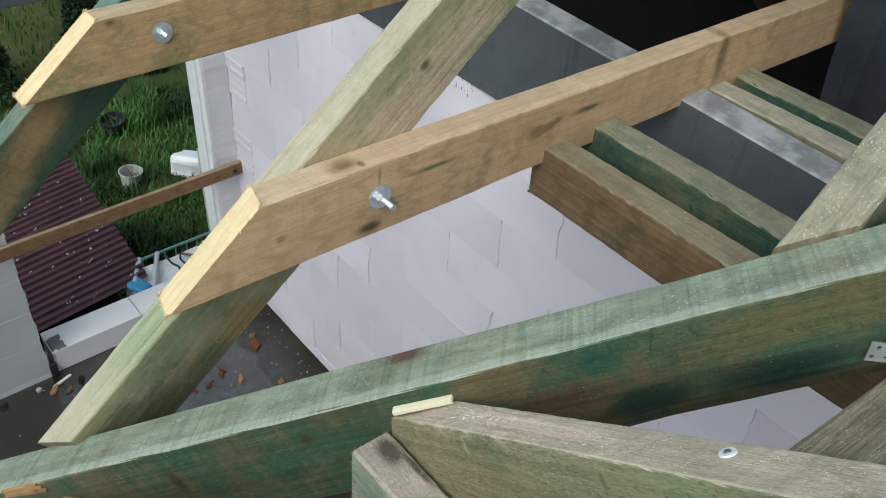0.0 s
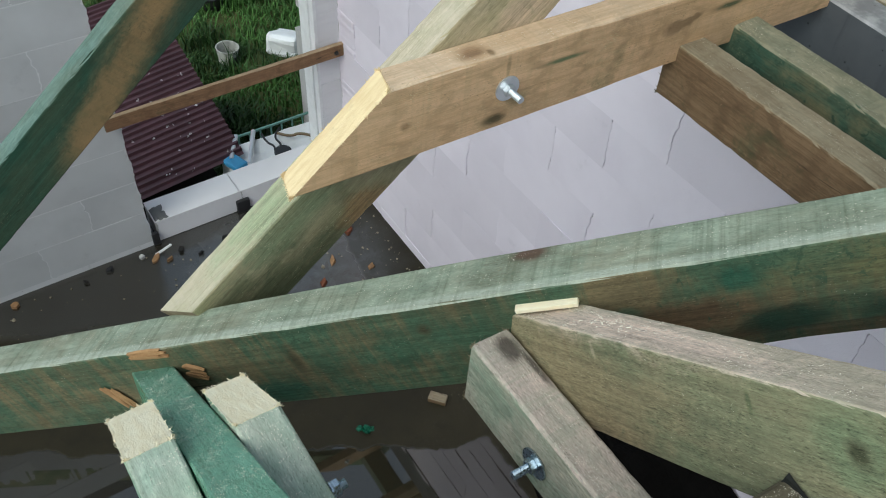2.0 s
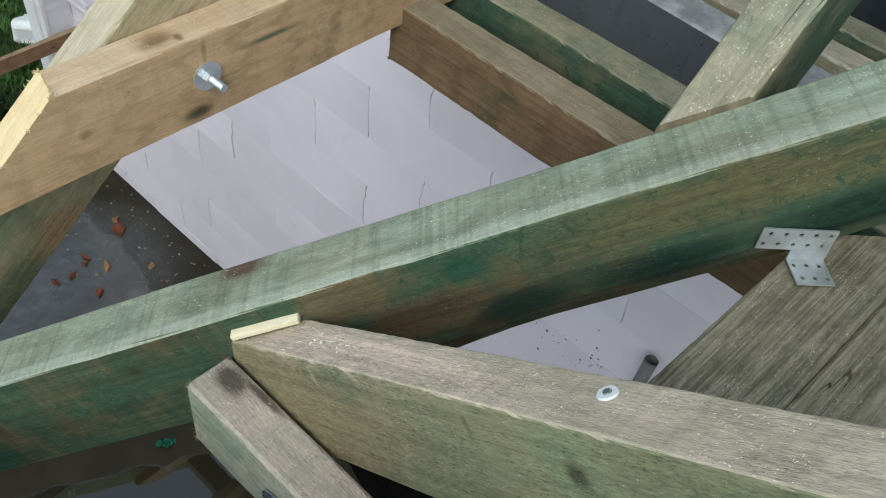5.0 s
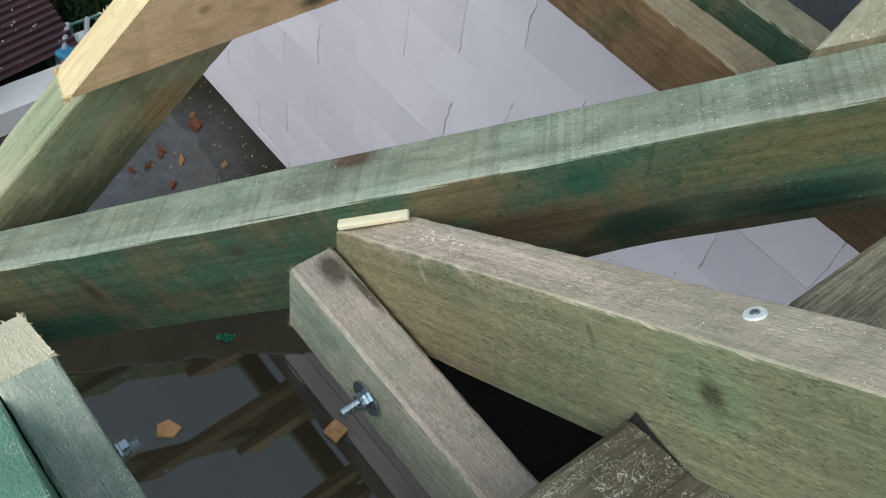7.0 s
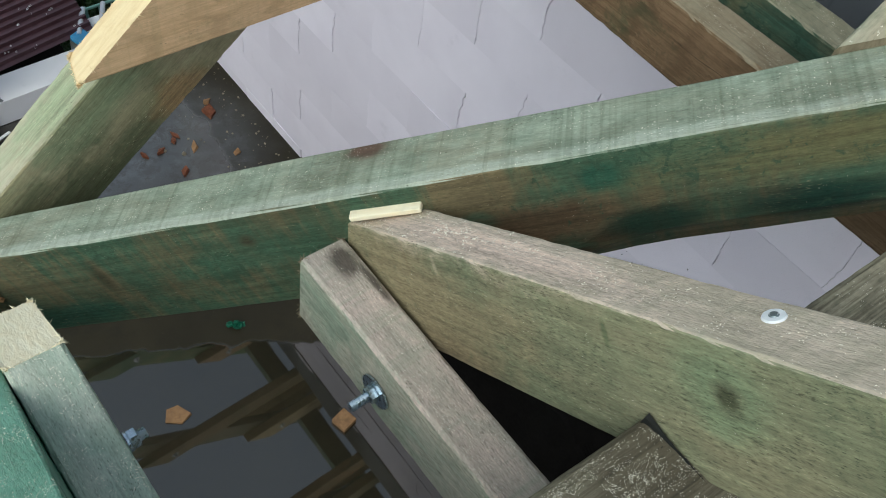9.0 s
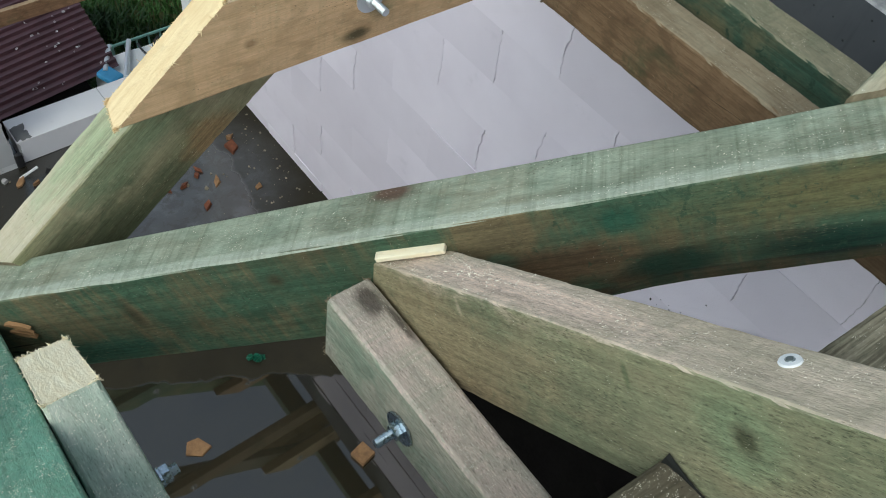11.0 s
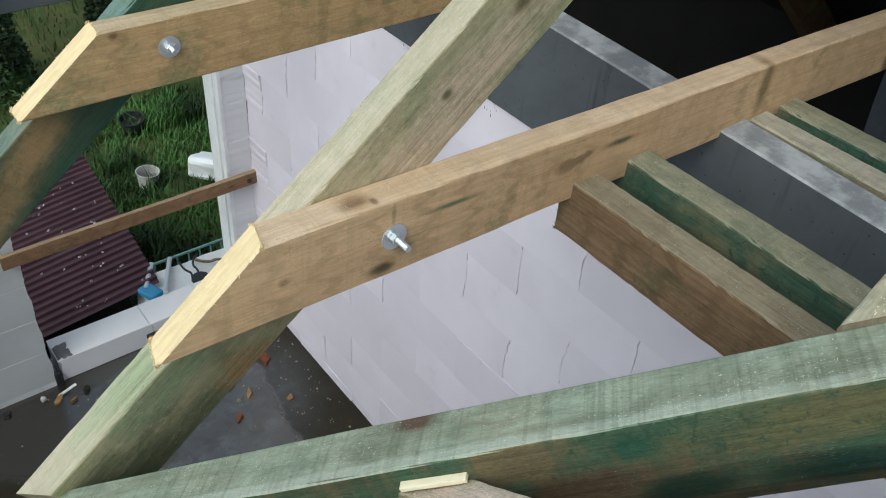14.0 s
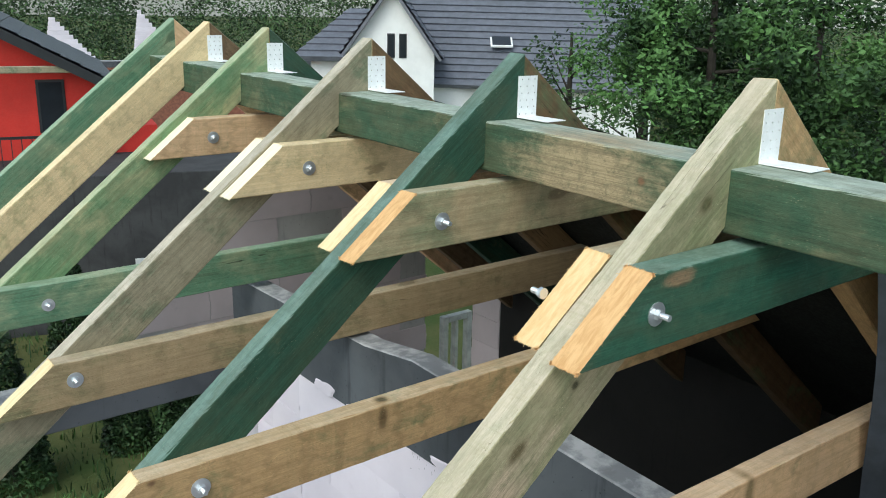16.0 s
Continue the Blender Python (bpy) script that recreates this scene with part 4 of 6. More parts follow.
spotted(JACK, ((0.802, 0.70, 3.18), 0.005, 0.025, (0.15, 0.12, 0.07), 0.0), ((0.805, 0.645, 3.225), 0.006, 0.016, (0.5, 0.43, 0.31), 0.0),
        ((0.802, 0.405, 3.40), 0.005, 0.02, (0.13, 0.15, 0.08), 0.0), ((0.805, 0.60, 3.09), 0.12, 0.03, (0.2, 0.15, 0.09)), ((0.805, 0.7, 3.1), 0.28, 0.1, (0.275, 0.22, 0.13), 0.0), ((0.84, 0.62, 3.28), 0.3, 0.035, (0.7, 0.54, 0.44), 0.0), ((0.805, 0.285, 3.465), 0.06, 0.055, (0.2, 0.255, 0.15), 0.0), ((0.805, 0.28, 3.47), 0.015, 0.016, (0.05, 0.055, 0.03), 0.5))
K_TIE = near_tie(0.7215, 0.077, 2.93, 3.089, 0.825, (M_KTIE, M_OLDEND, M_OLDEND), 75, "grey weathered tie bolted beside the jack rafter")
Q_TIES = [near_tie(0.166, 0.078, 2.945, 3.09, 0.915, (M_QTIE, M_PALE, M_OLDEND), 76, "greyish-green tie with a pale cut end", (0, 0.78, 1), 120),
          near_tie(0.326, 0.078, 2.945, 3.09, 0.885, (M_QTIE, M_PALE, M_OLDEND), 77, "greyish-green tie with a pale cut end", (0, 0.78, 1), 120)]
T_TIES = [near_tie(1.605, 0.085, 2.975, 3.13, 1.30, (M_BROWN, M_OLDEND, M_OLDEND), 78, "brown tie running under the valley beam"),
          near_tie(1.785, 0.08, 2.975, 3.13, 1.30, (M_TIE, M_OLDEND, M_OLDEND), 79, "dark green tie running under the valley beam")]
near_tie(2.285, 0.075, 2.93, 3.09, 1.30, (M_GREY, M_OLDEND, M_OLDEND), 80, "grey tie running beside the ring beam")
near_tie(2.415, 0.085, 2.93, 3.09, 1.30, (M_TIE, M_OLDEND, M_OLDEND), 81, "greenish tie beyond the ring beam")
bolt((0.7205, 0.63, 3.0), (-1, 0, 0), M_ZINCBLUE, 0.03, turn=0.1)
spotted(K_TIE, ((0.775, 0.79, 3.09), 0.03, 0.02, (0.055, 0.044, 0.036), 0.35), ((0.79, 0.74, 3.09), 0.05, 0.007, (0.05, 0.04, 0.03), 0.2))
bolt((0.405, 0.725, 3.069), (1, 0, 0), M_ZINCBLUE, 0.012, washer=0.014)
bolt((0.165, 0.85, 3.03), (-1, 0, 0), M_ZINCBLUE, 0.02, washer=0.014)

PURLIN_RUN, PURLIN_SIDE = Vector((1, -0.055, 0)).normalized(), Vector((0.055, 1, 0)).normalized()


def purlin(y, width, seed, label):
    """y: its far upper edge where x = 0.805."""
    far = Vector((0.805, y, 3.183))
    start = far - PURLIN_SIDE * width - PURLIN_RUN * 1.4
    return beam("purlin", start, PURLIN_RUN, PURLIN_SIDE, width, 0.17, 2.0, (start, (1, 0, 0)), ((1.4, 0.30, 3.3), (1, 1, 0)), (M_PURLIN, M_OLDEND, M_OLDEND), seed, 0.006, label=label, category="purlin", group="purlins")


PURLIN = purlin(0.326, 0.127, 85, "old grey-brown purlin strewn with sawdust")
# dark spot by the notch: the shadow there painted on the wood
spotted(PURLIN, ((0.765, 0.275, 3.353), 0.13, 0.07, (0.075, 0.063, 0.042), 0.0))
PURLIN_TWO = purlin(0.1995, 0.166, 86, "old grey-brown purlin beside another")

# ---- masonry pieces ----
def ragged(z, kind):
    """How far an upright joint wanders at that height."""
    return 0.011 * noise.noise((z * 9, kind * 5.7, 1.5)) + 0.006 * noise.noise((z * 33, kind * 3.1, 4.0))


def block_mesh(size, seed, rough=0.003, ends=(0, 0)):
    """A block whose upright edges are chipped and uneven; ends: which line its two joints follow."""
    rb = random.Random(seed)
    bm = bmesh.new()
    steps = 20
    rows = []
    for k in range(steps + 1):
        z = size[2] * k / steps
        row = []
        for cx, cy in ((0, 0), (size[0], 0), (size[0], size[1]), (0, size[1])):
            lng = size[1] > size[0]
            wander = ragged(z, ends[0 if (cy if lng else cx) == 0 else 1]) * rough / 0.0035
            chipped = 0.4 * rough * max(0, rb.uniform(-0.6, 1)) + (0.9 * rough if rb.random() < 0.1 else 0)
            jx = 0.0 if lng else wander + chipped * (1 if cx == 0 else -1)
            jy = wander + chipped * (1 if cy == 0 else -1) if lng else 0.0
            row.append(bm.verts.new((cx + jx, cy + jy, z)))
        rows.append(row)
    for a, b in zip(rows, rows[1:]):
        for k in range(4):
            bm.faces.new((a[k], a[(k + 1) % 4], b[(k + 1) % 4], b[k]))
    bm.faces.new(rows[0][::-1])
    bm.faces.new(rows[-1])
    bmesh.ops.recalc_face_normals(bm, faces=bm.faces)
    me = bpy.data.meshes.new("block")
    bm.to_mesh(me)
    bm.free()
    return me


def lay(wall, me, material, place, matrix=None, name="block"):
    if not me.materials:
        me.materials.append(material)
    ob = new(name, me)
    ob.matrix_world = Matrix.Translation(place) @ (matrix or Matrix.Identity(4))
    ob.parent = wall
    return ob


LEN, HIGH = 0.585, 0.24
rng = random.Random(5)
KINDS = 5
full = {(a, b): block_mesh((0.24, LEN - 0.0012, HIGH), 100 + 7 * a + b, 0.0035, (a, b)) for a in range(KINDS) for b in range(KINDS)}
cache = {}


def run_blocks(wall, x, y_lo, y_hi, z_top, rows, phase_even, material, skip=None):
    """Half-bonded courses along y, from the top course down."""
    for k in range(rows):
        z = z_top - HIGH * (k + 1)
        phase = phase_even[k % 2]
        first = math.floor((y_lo - phase) / LEN)
        n = first
        line = [rng.randrange(KINDS) for _ in range(40)]
        while phase + n * LEN < y_hi:
            a, b = max(phase + n * LEN, y_lo), min(phase + (n + 1) * LEN, y_hi)
            n += 1
            if b - a < 0.03 or (skip and skip((a + b) / 2, z + 0.12)):
                continue
            dx = rng.uniform(-0.003, 0.003)
            tilt = pose(0, 0, 0, rng.uniform(-0.15, 0.15), rng.uniform(0.2, 1.3), rng.uniform(-0.4, 0.4))
            if b - a > LEN - 0.01:
                me = full[line[(n - first - 1) % 40], line[(n - first) % 40]]
            else:
                key = round(b - a, 3)
                if key not in cache:
                    cache[key] = block_mesh((0.24, b - a - 0.0018, HIGH), 7)
                me = cache[key]
            lay(wall, me, material, (x + dx, a + 0.002, z + 0.001), tilt)


run_blocks(east, WALL_X, -2.9, 4.149, 2.74, 11, (1.905, 1.612), M_BLOCK)

# front wall: larger courses with visible mortar
cf = [block_mesh((0.610, 0.235, 0.241), 140 + i, 0.005) for i in range(4)]
half = block_mesh((0.305, 0.235, 0.241), 150, 0.005)
for me in cf + [half]:
    me.materials.append(M_BLOCKWET)
for k in range(9):
    z = 0.312 + 0.247 * k
    x = 0.80
    if k % 2:
        x -= 0.305
        lay(front, half, None, (x, 4.149 + rng.uniform(-0.001, 0.001), z))
        x -= 0.005
    while x > -2.4:
        x -= 0.61
        lay(front, rng.choice(cf), None, (x, 4.149 + rng.uniform(-0.001, 0.001), z))
        x -= 0.005
pc = block_mesh((0.139, 0.234, 0.2445), 160, 0.0012)
pc.materials.append(M_PIER)
for k in range(9):
    lay(pier, pc, None, (2.018, 4.15 + rng.uniform(-0.002, 0.002), 0.312 + 0.245 * k))
for k, (a, b) in enumerate(((0.845, 1.40), (1.404, 1.992))):
    me = block_mesh((b - a, 0.205, 0.158), 170 + k, 0.006)
    me.materials.append(M_PIER)
    lay(sill, me, None, (a, 4.165, FLOOR_Z + 0.004))
for x, w in ((0.80, 0.045), (1.36, 0.09)):
    bm = box_bm((x, 4.135, FLOOR_Z), (x + w, 4.165, FLOOR_Z + 0.1), 0.012, 2)
    tagged(mesh_object("bitumen_patch", bm, M_BLACK), "black bitumen daub at the foot of the sill wall", "bitumen patch", "bitumen patches")

# foam strips beside the opening
foam = new("foam_strip")
for x, ya, yb in ((1.996, 4.146, 4.186), (2.004, 4.188, 4.214), (1.994, 4.216, 4.252), (2.002, 4.254, 4.35)):
    part("strip", box_bm((x, ya, 0.43), (2.0175, yb, 2.52), 0.002), M_FOAM, foam)
tagged(foam, "white profiled foam strips lining the window jamb", "foam strip")

beam("plank", (0.7, 4.09, 1.235), (1, 0, 0.01), (0, 1, 0), 0.03, 0.085, 1.4, ((0.72, 4.1, 1.2), (1, 0, 0)), ((2.153, 4.1, 1.2), (1, 0, 0)), (M_REDBROWN, M_OLDEND), 91, 0.003, label="brown wooden plank spanning the window opening", category="plank")
bolt((2.10, 4.089, 1.29), (0, -1, 0), M_BLACK, 0.006, "rusty screw head in the plank end", washer=0.008)

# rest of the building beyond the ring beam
# floor and walls here carry the room's darkness in their colour
tagged(mesh_object("floor_far", box_bm((2.4, -3.0, FLOOR_Z - 0.25), (5.1, 4.39, FLOOR_Z)), M_DARKCONC), "concrete floor of the far room, coloured dark for its shade", "floor", kind="structure")
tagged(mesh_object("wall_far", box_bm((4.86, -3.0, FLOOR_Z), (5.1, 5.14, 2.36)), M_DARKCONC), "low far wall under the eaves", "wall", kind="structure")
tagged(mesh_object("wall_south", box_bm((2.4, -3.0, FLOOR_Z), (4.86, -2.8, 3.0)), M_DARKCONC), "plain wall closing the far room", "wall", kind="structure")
gable = tagged(mesh_object("wall_gable", merge(box_bm((2.8, 6.006, FLOOR_Z), (4.72, 6.234, 3.1)), box_bm((2.1, 6.006, 1.72), (2.798, 6.234, 2.64))), M_MORTAR), "end wall of pinkish aerated concrete blocks", "wall", kind="structure")
pier_far = tagged(mesh_object("wall_pier_far", box_bm((4.863, 5.145, FLOOR_Z), (5.1, 5.5, 2.3)), M_MORTAR), "block pier beside the far window", "wall", kind="structure")
pf = block_mesh((0.24, 0.352, 0.236), 186, 0.002)
pf.materials.append(M_BLOCKPINK)
for k in range(8):
    lay(pier_far, pf, None, (4.858, 5.147, FLOOR_Z + 0.24 * k + 0.005))
gb = [block_mesh((0.58, 0.235, 0.236), 180 + i) for i in range(3)]
for me in gb:
    me.materials.append(M_BLOCKPINK)
for k in range(12):
    x = 2.1 - (0.29 if k % 2 else 0.0)
    z = FLOOR_Z + 0.24 * k + 0.005
    while x < 4.3:
        if x >= (2.79 if z < 1.7 else 2.09 if z < 2.4 else 2.38 if z < 2.6 else 2.6) and not (3.5 < x + 0.29 < 4.1 and 2.4 < z < 2.9):
            lay(gable, rng.choice(gb), None, (x, 6.0, z))
        x += 0.586
tagged(mesh_object("lower_wall_far", box_bm((2.8, 4.4, GROUND_Z - 0.2), (5.1, 6.3, FLOOR_Z - 0.25)), M_MORTAR), "lower storey under the far room", "wall", kind="structure")
far_win = tagged(new("window_1"), "white framed window opening in the far corner", "window", kind="structure")
for lo, hi in (((4.98, 6.05, 0.9), (5.04, 6.12, 1.7)), ((5.27, 6.05, 0.9), (5.33, 6.12, 1.7)), ((5.042, 6.05, 1.64), (5.268, 6.12, 1.7)), ((5.12, 6.05, 0.9), (5.16, 6.12, 1.638))):
    part("window_frame", box_bm(lo, hi, 0.004), M_BUCKET, far_win)

# ---- membrane on the far slope and its hanging edge ----
bm = bmesh.new()
rows = []
for i in range(41):
    row = []
    for j in range(61):
        x, y = 2.66 + 2.5 * i / 40, -2.9 + 9.2 * j / 60
        sag = 0.018 * abs(math.sin((y - 1.38) / 0.94 * math.pi)) + 0.006 * noise.noise((x * 3, y * 3, 2))
        row.append(bm.verts.new((x, y, roof_z(2 * APEX_X - x, y) + 0.008 - sag)))
    rows.append(row)
for i in range(40):
    for j in range(60):
        bm.faces.new((rows[i][j], rows[i + 1][j], rows[i + 1][j + 1], rows[i][j + 1]))
ret = bmesh.ops.extrude_face_region(bm, geom=bm.faces[:])
for v in [g for g in ret["geom"] if isinstance(g, bmesh.types.BMVert)]:
    v.co.z += 0.003
tagged(mesh_object("roof_membrane", bm, M_MEMBRANE), "dark grey roofing membrane stretched over the far rafters", "roof membrane")

bm = bmesh.new()
rows = []
for i in range(31):
    row = []
    for j in range(50):
        f, s = i / 30, j / 49
        z = 3.93 - 1.55 * f
        y = 1.24 - 2.6 * s
        x = 2.81 + 0.16 * (3.9 - z) + 0.035 * math.sin(s * 34 + 1.2 * math.sin(z * 3)) * (0.4 + f) + 0.05 * s
        row.append(bm.verts.new((x, y + 0.02 * math.sin(z * 5), z)))
    rows.append(row)
for i in range(30):
    for j in range(49):
        bm.faces.new((rows[i][j], rows[i][j + 1], rows[i + 1][j + 1], rows[i + 1][j]))
ret = bmesh.ops.extrude_face_region(bm, geom=bm.faces[:])
for v in [g for g in ret["geom"] if isinstance(g, bmesh.types.BMVert)]:
    v.co.x += 0.002
tagged(mesh_object("hanging_membrane", bm, M_CURTAIN), "loose dark membrane hanging down in folds", "membrane")


# ---- metal fittings ----
def perforated(w, h, t, nx, ny, hole):
    """A plate in the xz plane with real round holes."""
    bm = bmesh.new()
    cw, ch = w / nx, h / ny
    for i in range(nx):
        for j in range(ny):
            ox, oz = i * cw, j * ch
            cx, cz = ox + cw / 2 + (0.12 * cw if j % 2 else -0.12 * cw), oz + ch / 2
            edge = [(ox, oz), (ox + cw / 2, oz), (ox + cw, oz), (ox + cw, oz + ch / 2), (ox + cw, oz + ch), (ox + cw / 2, oz + ch), (ox, oz + ch), (ox, oz + ch / 2)]
            inner = [(cx + hole * math.cos(a), cz + hole * math.sin(a)) for a in [math.radians(225 + 45 * k) for k in range(8)]]
            for y in (0, t):
                vo = [bm.verts.new((p[0], y, p[1])) for p in edge]
                vi = [bm.verts.new((p[0], y, p[1])) for p in inner]
                for k in range(8):
                    bm.faces.new((vo[k], vo[(k + 1) % 8], vi[(k + 1) % 8], vi[k]))
            for a, b in zip(inner, inner[1:] + inner[:1]):
                bm.faces.new([bm.verts.new(q) for q in ((a[0], 0, a[1]), (b[0], 0, b[1]), (b[0], t, b[1]), (a[0], t, a[1]))])
    for a, b in (((0, 0), (w, 0)), ((w, 0), (w, h)), ((w, h), (0, h)), ((0, h), (0, 0))):
        bm.faces.new([bm.verts.new(q) for q in ((a[0], 0, a[1]), (b[0], 0, b[1]), (b[0], t, b[1]), (a[0], t, a[1]))])
    bmesh.ops.remove_doubles(bm, verts=bm.verts, dist=0.0002)
    return bm


bracket = tagged(new("angle_bracket"), "bright galvanised angle bracket nailed between rafter and ridge beam", "angle bracket", "angle brackets")
part("upright_leaf", perforated(0.088, 0.14, 0.0025, 3, 6, 0.0028), M_PLATE, bracket)
leaf = merge(bmesh.new(), perforated(0.088, 0.145, 0.0025, 3, 6, 0.0028), Matrix.Rotation(radians(90), 4, "X"))
part("flat_leaf", leaf, M_PLATE, bracket)
bracket.matrix_world = pose(2.262, 1.3375, 4.141)
for x, y, z in ((2.285, 2.2825, 4.1555), (2.29, 3.2175, 4.1695), (2.295, 4.1475, 4.1835), (2.295, 4.8775, 4.1945)):
    copy_thing(bracket, pose(x, y, z))

M_STRAP = plain("dull_galvanised_strap", (0.62, 0.64, 0.65), 0.4, 0.6, 0.25, 30)
corner = tagged(new("angle_bracket"), "perforated angle bracket between purlin and valley beam", "angle bracket", "angle brackets")
part("upright_leaf", perforated(0.102, 0.036, 0.0025, 5, 2, 0.0032), M_STRAP, corner)
part("neck", box_bm((0.05, 0, -0.0195), (0.102, 0.0025, -0.0002)), M_STRAP, corner)
part("flat_leaf", merge(bmesh.new(), perforated(0.052, 0.045, 0.0025, 3, 2, 0.0032), Matrix.Translation((0.05, -0.0002, -0.0195)) @ Matrix.Rotation(radians(90), 4, "X")), M_STRAP, corner)
corner.matrix_world = Matrix.Translation((1.291, 0.3285, 3.377)) @ pose(0, 0, 0, -3, 0, -45)

screw = tagged(new("flange_screw"), "white flanged wood screw driven into the jack rafter", "screw")
head = tube_bm(0.0108, 0.002, 28, 0.0098)
part("flange", head, M_SCREW, screw)
ring = bmesh.new()
bmesh.ops.create_cone(ring, cap_ends=False, segments=20, radius1=0.0048, radius2=0.004, depth=0.0014)
merge(ring, tube_bm(0.0034, 0.001, 6), Matrix.Translation((0, 0, 0.0005)))
part("drive_socket", merge(bmesh.new(), ring, Matrix.Translation((0, 0, 0.0015))), M_SOCKET, screw)
screw.matrix_world = Matrix.Translation((0.858, 0.303, jack_z(0.303) + 0.001)) @ Vector((0, J_SL, 1)).to_track_quat("Z", "Y").to_matrix().to_4x4()

shim = box_bm((-0.054, -0.007, -0.0045), (0.054, 0.007, 0.0045), 0.0012)
for v in shim.verts:
    v.co += Vector((0, 0.001 * noise.noise(v.co * 40), 0.001 * noise.noise(v.co * 31)))
tagged(mesh_object("wooden_shim", shim, M_PALE, matrix=Matrix.Translation((0.837, 0.785, 3.165)) @ pose(0, 0, 0, 0, -26.5, -45)), "pale wooden shim wedged at the rafter tip", "shim")
def torn(place, length, tall, lean, seed, count=9, material=M_TORN, label="torn reddish-brown fibres on the green valley beam"):
    """A patch of torn fibres: overlapping tapered slivers standing a little off the timber's side."""
    rr = random.Random(seed)
    root = tagged(new("splinter"), label, "splinter", "splinters")
    for k in range(count):
        l, w = length * rr.uniform(0.5, 1.0), tall * rr.uniform(0.16, 0.34)
        u, v, off = rr.uniform(-0.5, 0.5) * (length - l), rr.uniform(-0.5, 0.5) * tall, rr.uniform(0.001, 0.007)
        skew = rr.uniform(-0.1, 0.1) * l
        bm = bmesh.new()
        ring = []
        for f, wide in ((0, 0.2), (0.25, 1.0), (0.7, 0.8), (1, 0.15)):
            c = Vector((u - l / 2 + l * f, -off * (0.3 + f), v + skew * f + rr.uniform(-0.1, 0.1) * w))
            ring.append([bm.verts.new(c + Vector(q)) for q in ((0, 0.003, -w * wide), (0, -0.002, -w * wide * 0.6), (0, -0.002, w * wide * 0.6), (0, 0.003, w * wide))])
        for a, b in zip(ring, ring[1:]):
            for q in range(4):
                bm.faces.new((a[q], a[(q + 1) % 4], b[(q + 1) % 4], b[q]))
        bm.faces.new(ring[0])
        bm.faces.new(ring[-1][::-1])
        part("fibre", bm, material, root)
    root.matrix_world = Matrix.Translation(place) @ pose(0, 0, 0, 0, lean, -45)
    return root


torn((0.287, 1.344, 2.765), 0.11, 0.022, -28, 3, 9)
torn((0.208, 1.412, 2.585), 0.1, 0.03, 32, 4, 7)
torn((0.358, 1.268, 2.745), 0.055, 0.03, -10, 5, 6)

pipe = bmesh.new()
bmesh.ops.create_cone(pipe, cap_ends=False, segments=20, radius1=0.022, radius2=0.022, depth=0.9)
bmesh.ops.create_cone(pipe, cap_ends=False, segments=20, radius1=0.017, radius2=0.017, depth=0.9)
tagged(mesh_object("conduit_pipe", pipe, plain("grey_pipe", (0.22, 0.22, 0.22), 0.5), matrix=pose(2.105, 0.595, 1.57, 2, 1, 0)), "grey plastic conduit rising beside the wall", "pipe")


# ---- litter on the floor ----
def chip(x, y, size, material, seed, label, name="tile_chip", z=FLOOR_Z, thick=0.012, sides=6, squeeze=0.0, lean=3):
    r = random.Random(seed)
    squeeze = squeeze or r.uniform(0.35, 0.95)
    bm = bmesh.new()
    pts = [(math.cos(a) * size * r.uniform(0.7, 1.1), math.sin(a) * size * r.uniform(0.6, 1.0) * squeeze) for a in [2 * math.pi * k / sides + r.uniform(-0.3, 0.3) for k in range(sides)]]
    lo = [bm.verts.new((px, py, 0)) for px, py in pts]
    hi = [bm.verts.new((px * 0.95, py * 0.95, thick * r.uniform(0.8, 1.3))) for px, py in pts]
    bm.faces.new(lo[::-1])
    bm.faces.new(hi)
    for k in range(sides):
        bm.faces.new((lo[k], lo[(k + 1) % sides], hi[(k + 1) % sides], hi[k]))
    return tagged(mesh_object(name, bm, material, matrix=pose(x, y, z, r.uniform(-lean, lean), r.uniform(-lean, lean), r.uniform(0, 360))), label, name.replace("_", " "), name + "s")


chip(0.81, 2.05, 0.075, M_TILECHIP, 1, "orange-brown broken tile on the wet floor", sides=5, squeeze=0.95)
square = box_bm((-0.042, -0.042, 0), (0.042, 0.042, 0.03), 0.003)
tagged(mesh_object("tile_chip", square, M_TILECHIP, matrix=pose(1.42, 1.575, FLOOR_Z, 0, 0, 12)), "small orange-brown square block on the wet floor", "tile chip", "tile_chips")
for k, (x, y, s) in enumerate(((1.90, 3.66, 0.075), (1.69, 3.46, 0.055), (1.52, 3.53, 0.05), (1.56, 3.33, 0.05), (1.87, 3.30, 0.035), (1.64, 3.60, 0.04), (1.42, 3.55, 0.045), (1.92, 3.74, 0.045), (1.61, 3.56, 0.03))):
    chip(x, y, s * 0.9, M_CLAYRED if k % 3 != 1 else M_TILECHIP, 10 + k, "broken red clay brick chip on the floor", "brick_chip", thick=0.018, sides=4, squeeze=(0.75, 0.5, 0.4, 0.7)[k % 4], lean=16)
for k, (x, y, s) in enumerate(((0.93, 4.02, 0.03), (0.84, 3.98, 0.025), (1.02, 3.93, 0.022), (1.2, 3.98, 0.03), (1.32, 3.9, 0.028), (0.5, 4.08, 0.03), (0.35, 4.05, 0.02), (-0.05, 4.08, 0.03))):
    chip(x, y, s, (M_DARKCONC, M_TILECHIP, M_BLACK)[k % 3], 30 + k, "small piece of rubble near the front wall", "rubble_piece", thick=0.02, sides=6)
r = random.Random(77)
bm = bmesh.new()
